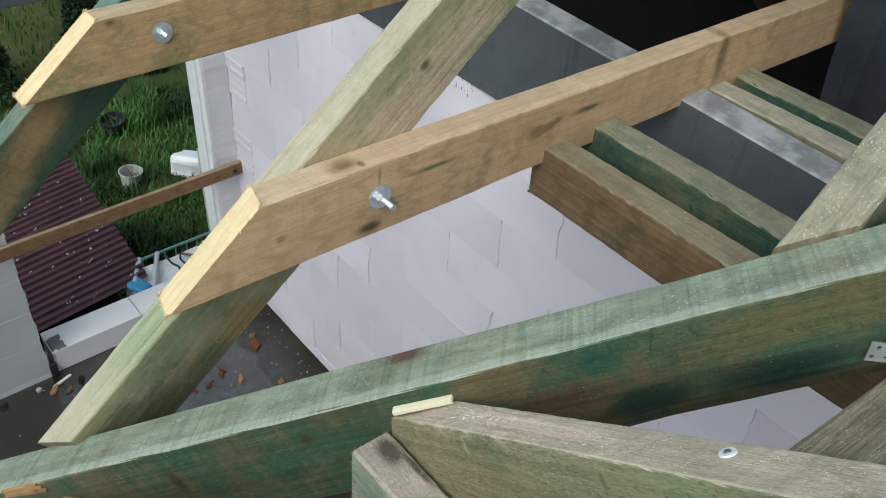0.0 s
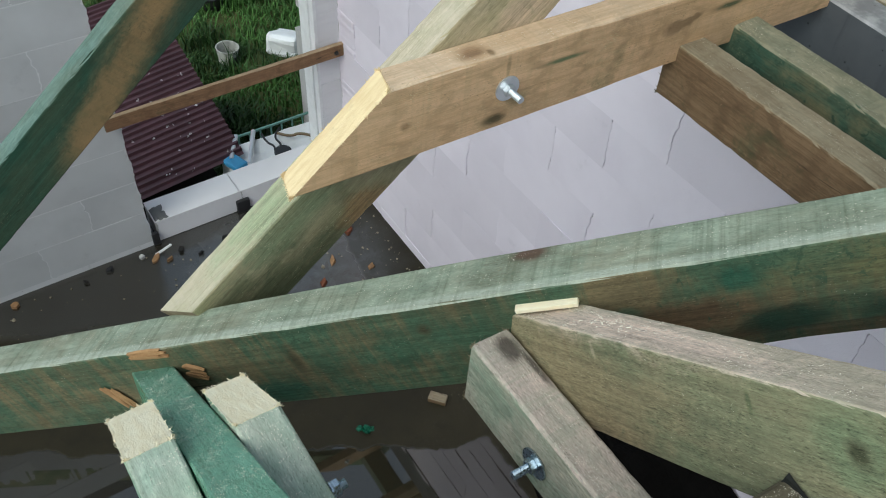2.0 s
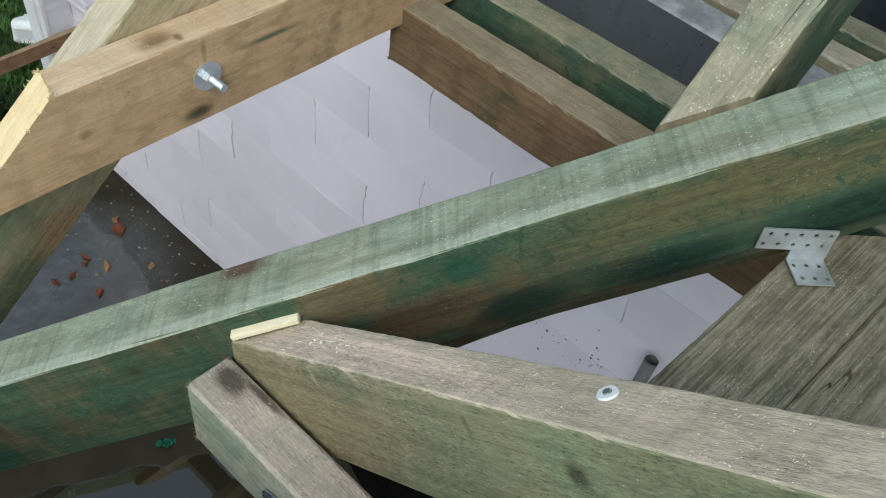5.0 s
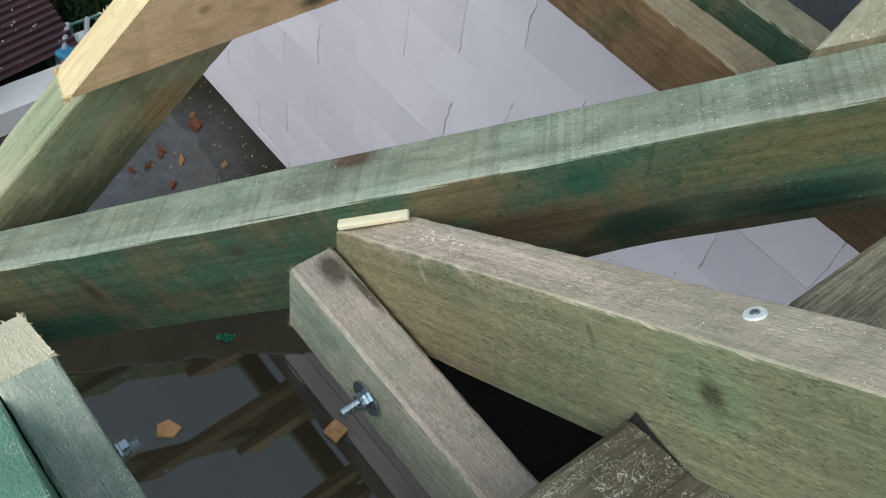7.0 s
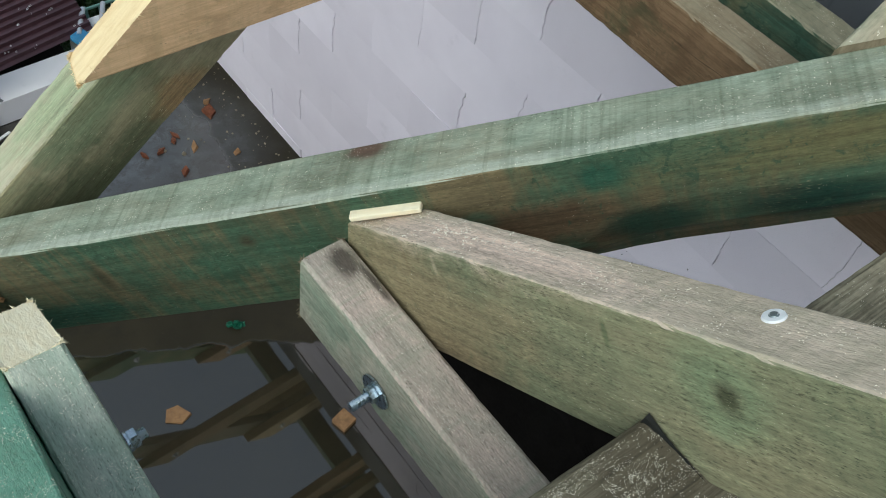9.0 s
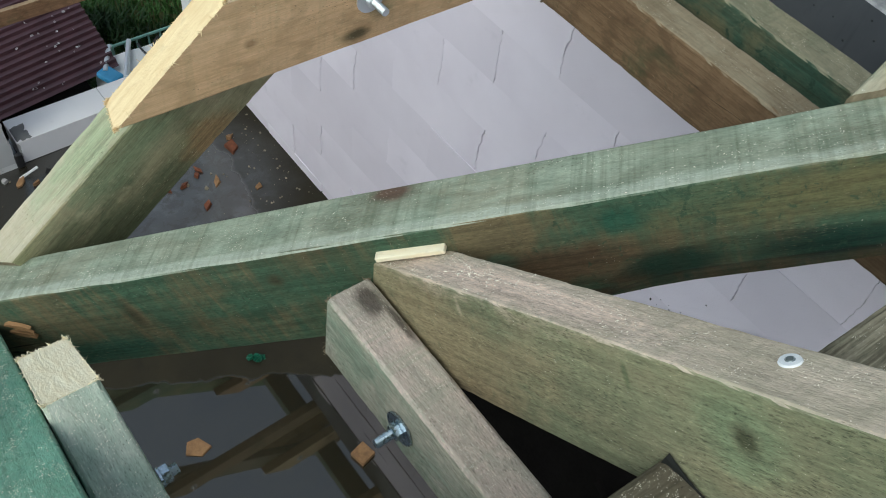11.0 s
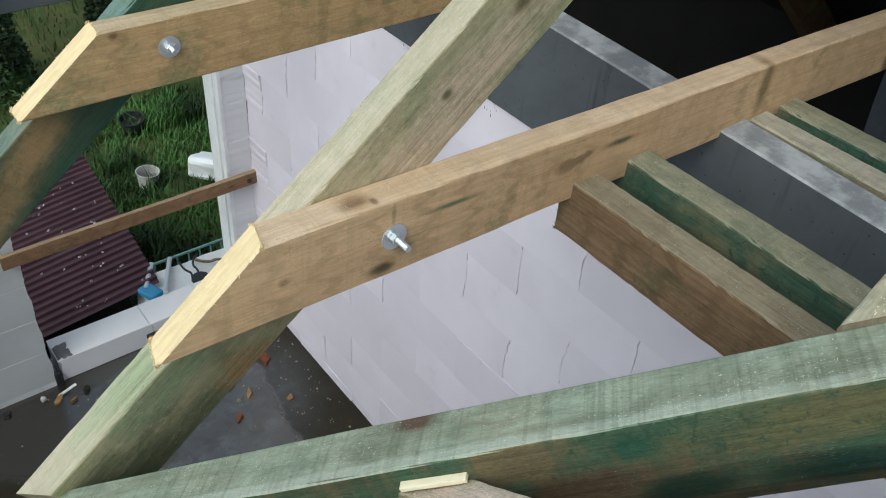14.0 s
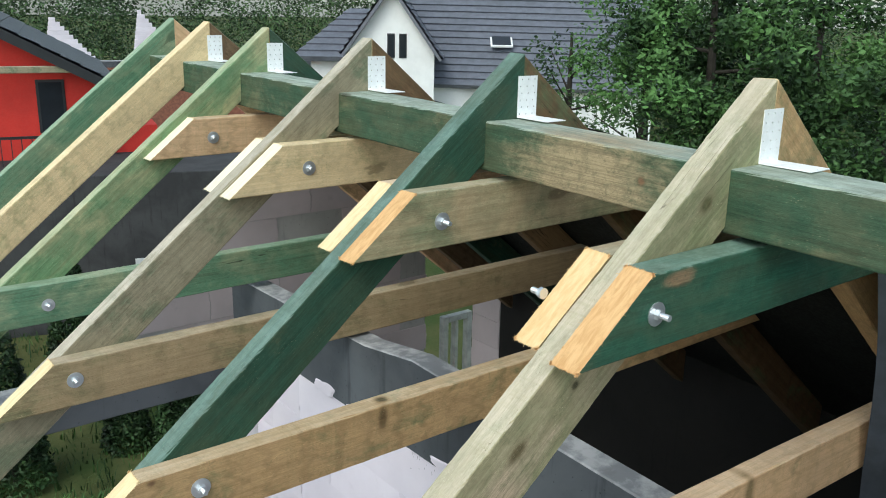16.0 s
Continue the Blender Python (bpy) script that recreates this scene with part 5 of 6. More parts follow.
for k in range(300):
    if k < 210:
        x, y = 2.13 - abs(r.gauss(0, 0.22)), r.uniform(2.2, 4.1)
    else:
        x, y = r.uniform(-0.3, 2.1), 4.1 - abs(r.gauss(0, 0.28))
    s = 0.002 + 0.008 * r.random() ** 2.5
    b2 = bmesh.new()
    bmesh.ops.create_icosphere(b2, subdivisions=1, radius=s * (1.8 if k % 9 == 0 else 1.0))
    for v in b2.verts:
        v.co *= r.uniform(0.6, 1.1)
        v.co.z *= 0.6
    off = len(bm.verts)
    vs = [bm.verts.new(v.co + Vector((x, y, FLOOR_Z + s * 0.4))) for v in b2.verts]
    for f in b2.faces:
        bm.faces.new([vs[v.index] for v in f.verts])
    b2.free()
tagged(mesh_object("grit", bm, plain("grit", (0.34, 0.29, 0.21), 0.9, 0, 0.6, 9)), "scattered mortar grit and crumbs along the walls", "grit", kind="stuff")
bm = bmesh.new()
for k in range(9):
    b2 = bmesh.new()
    bmesh.ops.create_grid(b2, x_segments=5, y_segments=5, size=r.uniform(0.02, 0.032))
    for v in b2.verts:
        v.co += Vector((0.012 * noise.noise(v.co * 70), 0.012 * noise.noise(v.co * 50), 0.022 * noise.noise(v.co * 60 + Vector((k, 0, 0))) + 0.012))
    merge(bm, b2, Matrix.Translation((r.gauss(0, 0.022), r.gauss(0, 0.022), 0.008)) @ pose(0, 0, 0, r.uniform(-50, 50), r.uniform(-50, 50), r.uniform(0, 360)))
tagged(mesh_object("plastic_lump", bm, M_GREENLUMP, matrix=pose(1.28, 2.31, FLOOR_Z) @ Matrix.Scale(0.62, 4)), "crumpled dark green plastic scrap on the floor", "plastic scrap")
beam("offcut", (-0.32, 2.05, FLOOR_Z), (0.8, 0.6, 0), (-0.6, 0.8, 0), 0.09, 0.05, 0.4, ((-0.32, 2.05, 0.3), (0.8, 0.6, 0)), ((0.05, 2.3, 0.3), (0.8, 0.6, 0)), (M_GREY, M_OLDEND), 95, label="grey board offcut lying on the wet floor", category="board")

# added near-black heap in place of the dark void beside the wall
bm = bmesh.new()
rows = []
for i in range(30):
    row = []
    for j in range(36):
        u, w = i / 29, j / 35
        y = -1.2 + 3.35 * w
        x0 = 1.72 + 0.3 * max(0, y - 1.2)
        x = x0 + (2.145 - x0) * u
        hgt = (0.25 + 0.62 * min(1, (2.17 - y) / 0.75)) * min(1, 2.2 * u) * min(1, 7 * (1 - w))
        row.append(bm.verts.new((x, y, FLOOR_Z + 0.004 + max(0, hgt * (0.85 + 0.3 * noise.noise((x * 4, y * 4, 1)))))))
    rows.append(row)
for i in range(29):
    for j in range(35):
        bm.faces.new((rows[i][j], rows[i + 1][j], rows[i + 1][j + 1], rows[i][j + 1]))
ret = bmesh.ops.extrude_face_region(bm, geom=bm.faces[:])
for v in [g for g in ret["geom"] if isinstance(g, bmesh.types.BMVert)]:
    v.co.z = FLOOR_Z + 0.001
tagged(mesh_object("black_foil", bm, M_VOID), "near-black heap added for the dark void beside the block wall", "foil")

# ---- garden below the opening ----
hut = tagged(new("garden_shed"), "low shed with a maroon trapezoidal sheet roof", "shed")
bm = bmesh.new()
y0, y1 = 5.5, 8.3
prof = []
y = y0
while y < y1:
    prof += [(y, 0), (y + 0.042, 0), (y + 0.052, 0.024), (y + 0.072, 0.024), (y + 0.082, 0)]
    y += 0.082
rows = []
for i in range(2):
    rows.append([bm.verts.new(((-1.5, 1.9 + 0.065 * (p[0] - y0))[i], p[0], (-0.85, -0.45)[i] + p[1])) for p in prof])
for a in range(len(prof) - 1):
    bm.faces.new((rows[0][a], rows[1][a], rows[1][a + 1], rows[0][a + 1]))
ret = bmesh.ops.extrude_face_region(bm, geom=bm.faces[:])
for v in [g for g in ret["geom"] if isinstance(g, bmesh.types.BMVert)]:
    v.co.z -= 0.004
part("roof", bm, M_SHEET, hut, "maroon ribbed sheet metal strewn with pale crumbs")
# body coloured near black: the shadow below the roof edge painted in
part("body", box_bm((-1.3, 5.6, GROUND_Z - 0.1), (1.75, 8.1, -0.9)), plain("shade_dark_boards", (0.018, 0.016, 0.014), 0.8, 0.0, 0.4, 6, 0.004, 0.1), hut, "board walls coloured near black for the shade under the roof")
bm = bmesh.new()
for k in range(150):
    y, x = 5.5 + 0.082 * r.randrange(33) + r.uniform(0.0, 0.08), 1.86 - 1.7 * r.random() ** 1.5
    z = -0.45 - (1.9 - x) * 0.118 + 0.027
    s = r.uniform(0.002, 0.0065)
    a = r.gauss(0, 0.4)
    d = Vector((math.cos(a), math.sin(a), 0)) * s * r.uniform(1.4, 2.4)
    e = Vector((-math.sin(a), math.cos(a), 0)) * s * 0.5
    bm.faces.new([bm.verts.new(Vector((x, y, z)) + q) for q in (-d - e, d - e, d + e, -d + e)])
    bm.faces.new([bm.verts.new(Vector((x, y, z + 0.01)) + q * 0.8) for q in (-d - e, d - e, d + e, -d + e)])
tagged(mesh_object("foam_crumbs", bm, M_FOAM), "white foam crumbs scattered on the shed roof", "crumbs", kind="stuff")

bm = bmesh.new()
rows = []
for i in range(25):
    row = []
    for j in range(17):
        x, y = 1.72 + 1.1 * i / 24, 4.5 + 1.24 * j / 16
        row.append(bm.verts.new((x, y, -0.5 + 0.035 * noise.noise((x * 5, y * 5, 0)) - (0.5 if i in (0, 24) or j in (0, 16) else 0))))
    rows.append(row)
for i in range(24):
    for j in range(16):
        bm.faces.new((rows[i][j], rows[i + 1][j], rows[i + 1][j + 1], rows[i][j + 1]))
tagged(mesh_object("tarp", bm, M_TARP), "crumpled white tarp over a stack, with tools on it", "tarp")
tagged(mesh_object("pallet_stack", box_bm((1.86, 4.56, GROUND_Z - 0.1), (2.76, 5.66, -0.56), 0.01), M_BROWN), "stack of boards under the white tarp", "stack")
for x, y, a, l in ((1.99, 5.55, 62, 0.42), (1.86, 5.62, 60, 0.3)):
    tagged(mesh_object("steel_tube", merge(bmesh.new(), tube_bm(0.02, l, 14), Matrix.Rotation(radians(90), 4, "Y")), M_ZINC, matrix=pose(x, y, -0.46, 0, 0, a)), "short grey steel tube lying on the tarp", "tube", "steel tubes")
lid = tube_bm(0.075, 0.03, 24, 0.07)
bmesh.ops.bevel(lid, geom=lid.edges[:], offset=0.006, segments=2, affect="EDGES")
tagged(mesh_object("round_lid", lid, M_BLACK, matrix=pose(2.19, 5.37, -0.455)), "round black plastic lid on the tarp", "lid")


def wire(name, pts, radius, material, label, category):
    c = bpy.data.curves.new(name, "CURVE")
    c.dimensions, c.bevel_depth, c.bevel_resolution = "3D", radius, 2
    s = c.splines.new("NURBS")
    s.points.add(len(pts) - 1)
    for q, p in zip(s.points, pts):
        q.co = (*p, 1)
    s.use_endpoint_u, s.order_u = True, 3
    c.materials.append(material)
    return tagged(new(name, c), label, category)


wire("cable", [(2.13, 5.66, -0.45), (2.12, 5.55, -0.46), (2.16, 5.46, -0.45), (2.13, 5.40, -0.46), (2.22, 5.43, -0.45), (2.2, 5.6, -0.46), (2.3, 5.66, -0.45)], 0.009, M_BLACK, "coiled black cable on the tarp", "cable")
wire("cable", [(2.25, 5.6, -0.45), (2.32, 5.5, -0.45), (2.42, 5.52, -0.45), (2.5, 5.42, -0.46)], 0.012, M_BROWN, "brown strap across the tarp", "strap")
bag = box_bm((-0.06, -0.09, 0), (0.06, 0.09, 0.05), 0.02, 2)
for v in bag.verts:
    v.co += 0.012 * Vector((noise.noise(v.co * 25), noise.noise(v.co * 25 + Vector((3, 0, 0))), 0))
tagged(mesh_object("plastic_bag", bag, M_BLUE, matrix=pose(1.80, 5.45, -0.5, 0, 0, 20)), "blue plastic bag beside the tarp edge", "bag")

rail = tagged(new("railing"), "thin green steel railing above the garden", "railing")
part("top_rail", box_bm((1.95, 5.80, -0.535), (3.6, 5.82, -0.515), 0.003), M_RAIL, rail)
for k in range(17):
    part("baluster", box_bm((1.97 + 0.1 * k, 5.804, -1.3), (1.982 + 0.1 * k, 5.816, -0.535)), M_RAIL, rail)
part("bottom_rail", box_bm((1.95, 5.80, -1.32), (3.6, 5.82, -1.30), 0.003), M_RAIL, rail)
for x in (1.95, 3.58):
    part("post", box_bm((x, 5.79, GROUND_Z - 0.1), (x + 0.03, 5.83, -0.51), 0.003), M_RAIL, rail)

bucket = tagged(new("bucket"), "dirty white plastic bucket standing in the grass", "bucket")
bm = bmesh.new()
prof = [(0.115, 0.0), (0.145, 0.27), (0.155, 0.272), (0.155, 0.285), (0.14, 0.285), (0.108, 0.012), (0.0, 0.012)]
rows = [[bm.verts.new((q * math.cos(a), q * math.sin(a), z)) for a in [2 * math.pi * k / 28 for k in range(28)]] for q, z in prof]
for a, b in zip(rows, rows[1:]):
    for k in range(28):
        bm.faces.new((a[k], a[(k + 1) % 28], b[(k + 1) % 28], b[k]))
bm.faces.new(rows[0])
part("shell", bm, M_BUCKET, bucket)
part("label_patch", box_bm((-0.05, -0.142, 0.09), (0.05, -0.128, 0.18)), M_BLACK, bucket, "dark worn print on the side")
bucket.matrix_world = pose(3.25, 9.72, GROUND_Z, 4, 3, 30)

sack = box_bm((-0.19, -0.24, 0), (0.19, 0.24, 0.3), 0.09, 3)
for v in sack.verts:
    v.co += 0.05 * Vector((noise.noise(v.co * 6), noise.noise(v.co * 6 + Vector((5, 0, 0))), 0.5 * noise.noise(v.co * 8)))
tagged(mesh_object("sack", sack, M_TARP, matrix=pose(4.02, 9.55, GROUND_Z + 0.02, 0, 15, 40)), "white plastic sack lying in the grass", "sack")


def leaves(bm, centre, radius, count, size, rg, squash=1.0, cards=1):
    for _ in range(count):
        d = Vector((rg.gauss(0, 1), rg.gauss(0, 1), rg.gauss(0, 1))).normalized() * radius * rg.random() ** 0.45
        d.z *= squash
        p = centre + d
        a = Vector((rg.gauss(0, 1), rg.gauss(0, 1), rg.gauss(0, 0.6))).normalized() * size * rg.uniform(0.6, 1.3)
        b = a.cross(Vector((rg.gauss(0, 1), rg.gauss(0, 1), rg.gauss(0, 1)))).normalized() * size * rg.uniform(0.35, 0.6)
        bm.faces.new([bm.verts.new(q) for q in (p - a, p + b, p + a, p - b)])


def tree(x, y, height, spread, seed, leaf, material, count, label, low=0.2, group="trees"):
    rg = random.Random(seed)
    root = tagged(new("tree"), label, "tree", group)
    bm = bmesh.new()

    def limb(a, b, r0, r1):
        d = (b - a)
        q = d.to_track_quat("Z", "Y").to_matrix().to_4x4()
        merge(bm, tube_bm(r0, d.length, 8, r1), Matrix.Translation((a + b) / 2) @ q)

    top = Vector((rg.uniform(-0.3, 0.3), rg.uniform(-0.3, 0.3), height * 0.8))
    limb(Vector((0, 0, -0.2)), top * 0.5, height * 0.022, height * 0.014)
    limb(top * 0.5, top, height * 0.014, height * 0.004)
    tips = [top]
    for k in range(15):
        f = rg.uniform(low, 0.9)
        a = rg.uniform(0, 6.28)
        base = top * f
        tip = base + Vector((math.cos(a) * spread * rg.uniform(0.55, 1.0), math.sin(a) * spread * rg.uniform(0.55, 1.0), height * rg.uniform(0.02, 0.2))) * (1.15 - 0.55 * f)
        limb(base, tip, height * 0.0036, height * 0.0008)
        tips += [tip, base.lerp(tip, 0.6)]
    part("trunk", bm, M_TRUNK, root)
    bm = bmesh.new()
    for t in tips:
        for _ in range(5):
            c = t + Vector((rg.gauss(0, 1), rg.gauss(0, 1), rg.gauss(0, 0.7))) * spread * 0.2
            leaves(bm, c, spread * rg.uniform(0.12, 0.26), count // (len(tips) * 5), leaf, rg, 0.75)
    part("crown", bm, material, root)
    root.matrix_world = pose(x, y, GROUND_Z)
    return root


EYE_X, EYE_Y, EYE_Z = 0.25, 0.1, 4.52


def bearing(az, dist, el=None):
    x, y = EYE_X + dist * math.cos(radians(az)), EYE_Y + dist * math.sin(radians(az))
    return (x, y) if el is None else (x, y, EYE_Z + dist * math.tan(radians(el)))


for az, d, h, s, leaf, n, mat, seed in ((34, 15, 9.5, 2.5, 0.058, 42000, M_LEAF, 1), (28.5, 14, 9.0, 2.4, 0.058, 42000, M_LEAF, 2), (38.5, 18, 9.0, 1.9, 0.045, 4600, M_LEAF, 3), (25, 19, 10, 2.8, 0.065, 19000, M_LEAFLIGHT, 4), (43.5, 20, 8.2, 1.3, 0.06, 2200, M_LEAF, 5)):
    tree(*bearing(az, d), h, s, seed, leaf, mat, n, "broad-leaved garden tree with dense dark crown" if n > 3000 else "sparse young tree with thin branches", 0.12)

bm = bmesh.new()
rg = random.Random(9)
for k in range(260):
    az = rg.uniform(18, 96)
    d = rg.uniform(58, 85)
    x, y = bearing(az, d)
    h = rg.uniform(10, 17)
    for _ in range(9):
        leaves(bm, Vector((x + rg.gauss(0, 1.2), y + rg.gauss(0, 1.2), GROUND_Z + h * rg.uniform(0.1, 0.95))), rg.uniform(1.0, 2.2), 80, 0.14, rg)
tagged(mesh_object("woods", bm, M_FAR), "distant belt of green trees behind the houses", "woods", kind="stuff")

bm = bmesh.new()
for k in range(2600):
    f = rg.random() ** 0.7
    a = rg.uniform(0, 6.28)
    z = 2.4 * (1 - f)
    rr = 0.55 * (0.25 + 0.75 * f) * rg.uniform(0.8, 1.05)
    leaves(bm, Vector((rr * math.cos(a), rr * math.sin(a), z + 0.1)), 0.05, 2, 0.05, rg)
th = tagged(new("thuja"), "dark green conical thuja shrub in the garden", "shrub", "shrubs")
part("crown", bm, M_THUJA, th)
part("trunk", tube_bm(0.05, 1.2, 8, 0.03), M_TRUNK, th)
th.matrix_world = pose(*bearing(80.6, 13.2), GROUND_Z)
copy_thing(th, pose(*bearing(76.2, 17.6), GROUND_Z, 0, 0, 70))
copy_thing(th, pose(*bearing(70.2, 15.5), GROUND_Z - 0.4, 0, 0, 140))

bm = bmesh.new()
for k in range(26000):
    if k < 17000:
        x, y = rg.uniform(1.9, 6.0), rg.uniform(7.0, 12.0)
    else:
        x, y = rg.uniform(0.5, 9.0), rg.uniform(8.3, 22.0)
    if noise.noise((x * 0.9, y * 0.9, 4)) < -0.25 and rg.random() < 0.7:
        continue
    h = rg.uniform(0.08, 0.2) * (1.9 if noise.noise((x * 1.3, y * 1.3, 8)) > 0.15 else 1.0)
    a = rg.uniform(0, 6.28)
    lean = Vector((math.cos(a), math.sin(a), 0)) * h * rg.uniform(0.2, 0.9)
    side = Vector((-math.sin(a), math.cos(a), 0)) * rg.uniform(0.006, 0.014)
    p = Vector((x, y, GROUND_Z - 0.03 + 0.12 * noise.noise((x * 0.15, y * 0.15, 0))))
    m = p + lean * 0.35 + Vector((0, 0, h * 0.7))
    v = [bm.verts.new(q) for q in (p - side, p + side, m + side * 0.8, m - side * 0.8, p + lean + Vector((0, 0, h)))]
    bm.faces.new((v[0], v[1], v[2], v[3]))
    bm.faces.new((v[3], v[2], v[4]))
tagged(mesh_object("grass", bm, M_GRASS), "long uneven garden grass", "grass", kind="stuff")


# ---- neighbouring houses ----
def facing(az, dist):
    """A frame at that bearing: x to the right as seen from the roof, y away, z up."""
    x, y = bearing(az, dist)
    return pose(x, y, 0, 0, 0, az - 90)


def tiled_slope(name, parent, p0, p1, p2, p3, rows, step, material):
    """A roof plane of overlapping courses between the eave p0-p1 and the ridge p3-p2."""
    p0, p1, p2, p3 = map(Vector, (p0, p1, p2, p3))
    nrm = (p1 - p0).cross(p3 - p0).normalized()
    if nrm.z < 0:
        nrm = -nrm
    bm = bmesh.new()
    lo = [bm.verts.new(q - nrm * 0.16) for q in (p0, p1, p2, p3)]
    hi = [bm.verts.new(q - nrm * 0.035) for q in (p0, p1, p2, p3)]
    bm.faces.new(lo)
    bm.faces.new(hi)
    for k in range(4):
        bm.faces.new((lo[k], lo[(k + 1) % 4], hi[(k + 1) % 4], hi[k]))
    deck = part(name, bm, material, parent)
    for k in range(rows):
        f, g = k / rows, (k + 1.12) / rows
        a, b = p0.lerp(p3, f) + nrm * step, p1.lerp(p2, f) + nrm * step
        c, d = p1.lerp(p2, min(g, 1)), p0.lerp(p3, min(g, 1))
        lo_a, lo_b = a - nrm * (step + 0.03), b - nrm * (step + 0.03)
        bm = bmesh.new()
        v = [bm.verts.new(q) for q in (a, b, c, d, lo_a, lo_b)]
        bm.faces.new(v[:4])
        bm.faces.new((v[0], v[4], v[5], v[1]))
        bm.faces.new((v[4], v[3], v[2], v[5]))
        part("tile_course", bm, material, deck)
    return deck


red = tagged(new("red_house"), "neighbouring house with bright red render and a dark roof", "house")
bm = bmesh.new()
outline = [(-8, GROUND_Z - 0.2), (1.05, GROUND_Z - 0.2), (1.05, 2.75), (-4.2, 5.6), (-8, 3.5)]
fr = [bm.verts.new((u, 0, z)) for u, z in outline]
bk = [bm.verts.new((u, 8, z)) for u, z in outline]
bm.faces.new(fr)
bm.faces.new(bk[::-1])
for k in range(5):
    bm.faces.new((fr[k], bk[k], bk[(k + 1) % 5], fr[(k + 1) % 5]))
part("wall", bm, M_RED, red)
tiled_slope("roof", red, (1.45, -0.5, 2.62), (1.45, 8.4, 2.62), (-4.2, 8.4, 5.72), (-4.2, -0.5, 5.72), 14, 0.03, M_ROOFBLACK)
tiled_slope("roof", red, (-8.5, -0.5, 3.3), (-8.5, 8.4, 3.3), (-4.2, 8.4, 5.72), (-4.2, -0.5, 5.72), 12, 0.03, M_ROOFBLACK)
bm = bmesh.new()
v = [bm.verts.new(q) for q in ((1.5, -0.55, 2.55), (-4.2, -0.55, 5.68), (-4.2, -0.55, 5.44), (1.38, -0.55, 2.38))]
bm.faces.new(v)
ret = bmesh.ops.extrude_face_region(bm, geom=bm.faces[:])
for g in ret["geom"]:
    if isinstance(g, bmesh.types.BMVert):
        g.co.y += 0.06
part("verge_board", bm, M_ROOFBLACK, red)
part("beam", box_bm((-6, -0.5, 2.9), (0.45, -0.35, 3.05), 0.01), M_GREY, red)
win = part("window", box_bm((-0.34, -0.04, 1.5), (0.27, 0.02, 2.72), 0.01), M_BLACK, red)
part("pane", box_bm((-0.28, -0.055, 1.56), (0.21, -0.045, 2.66)), M_GLASS, win)
part("balcony_rail", box_bm((-6, -0.9, 1.5), (0.3, -0.86, 1.56)), M_BLACK, red)
for k in range(12):
    part("baluster", box_bm((-2.2 + 0.21 * k, -0.89, 0.6), (-2.18 + 0.21 * k, -0.87, 1.5)), M_BLACK, red)
part("annex", box_bm((1.05, 0.4, GROUND_Z - 0.2), (2.3, 6.0, 1.55), 0.01), M_RED, red, "low red annex")
red.matrix_world = facing(76, 22)

white = tagged(new("white_house"), "white rendered house with an anthracite tiled roof and a steep gable", "house")
part("wall", box_bm((-3.4, 1.0, GROUND_Z - 0.2), (9.5, 9.0, 1.35)), M_WHITEWALL, white)
tiled_slope("roof", white, (-1.6, 0.55, 1.15), (10.2, 0.2, 0.95), (10.2, 5.4, 6.2), (-1.6, 5.4, 6.2), 18, 0.085, M_ROOFDARK)
tiled_slope("roof", white, (-1.6, 10.2, 1.15), (10.2, 10.2, 0.95), (10.2, 5.4, 6.2), (-1.6, 5.4, 6.2), 18, 0.085, M_ROOFDARK)
bm = bmesh.new()
outline = [(-3.85, GROUND_Z - 0.2), (-0.3, GROUND_Z - 0.2), (-0.3, 2.7), (-2.1, 5.15), (-3.85, 2.9)]
fr = [bm.verts.new((u, -0.9, z)) for u, z in outline]
bk = [bm.verts.new((u, 5, z)) for u, z in outline]
bm.faces.new(fr)
bm.faces.new(bk[::-1])
for k in range(5):
    bm.faces.new((fr[k], bk[k], bk[(k + 1) % 5], fr[(k + 1) % 5]))
part("gable_wall", bm, M_WHITEWALL, white)
tiled_slope("roof", white, (0.05, -1.35, 2.35), (0.05, 5, 2.35), (-2.1, 5, 5.4), (-2.1, -1.35, 5.4), 11, 0.08, M_ROOFDARK)
tiled_slope("roof", white, (-4.2, -1.35, 2.5), (-4.2, 5, 2.5), (-2.1, 5, 5.4), (-2.1, -1.35, 5.4), 11, 0.08, M_ROOFDARK)
tiled_slope("roof", white, (-6.6, 0.6, 2.2), (-3.3, 0.6, 2.2), (-3.0, 4.5, 4.3), (-4.4, 4.5, 4.3), 8, 0.08, M_ROOFDARK)
part("wall", box_bm((-5.8, 1.2, GROUND_Z - 0.2), (-3.4, 5, 2.2)), M_WHITEWALL, white)
for u in (-2.12, -1.62):
    w1 = part("window", box_bm((u - 0.16, -0.94, 2.35), (u + 0.16, -0.88, 3.35), 0.01), M_BLACK, white)
    part("pane", box_bm((u - 0.12, -0.955, 2.4), (u + 0.12, -0.945, 3.3)), M_GLASS, w1)
sk = Matrix.Translation((2.7, 2.2, 2.95)) @ pose(0, 0, 0, 46, 0, 0)
lid_bm = merge(bmesh.new(), box_bm((-0.5, -0.65, 0.06), (0.5, 0.65, 0.14), 0.01), sk @ pose(0, 0, 0, -22, 0, 0))
skl = part("skylight", lid_bm, M_WHITEWALL, white, "open roof window with a white sash")
part("pane", merge(bmesh.new(), box_bm((-0.42, -0.55, 0.145), (0.42, 0.3, 0.15)), sk @ pose(0, 0, 0, -22, 0, 0)), M_GLASS, skl)
white.matrix_world = facing(52, 38)

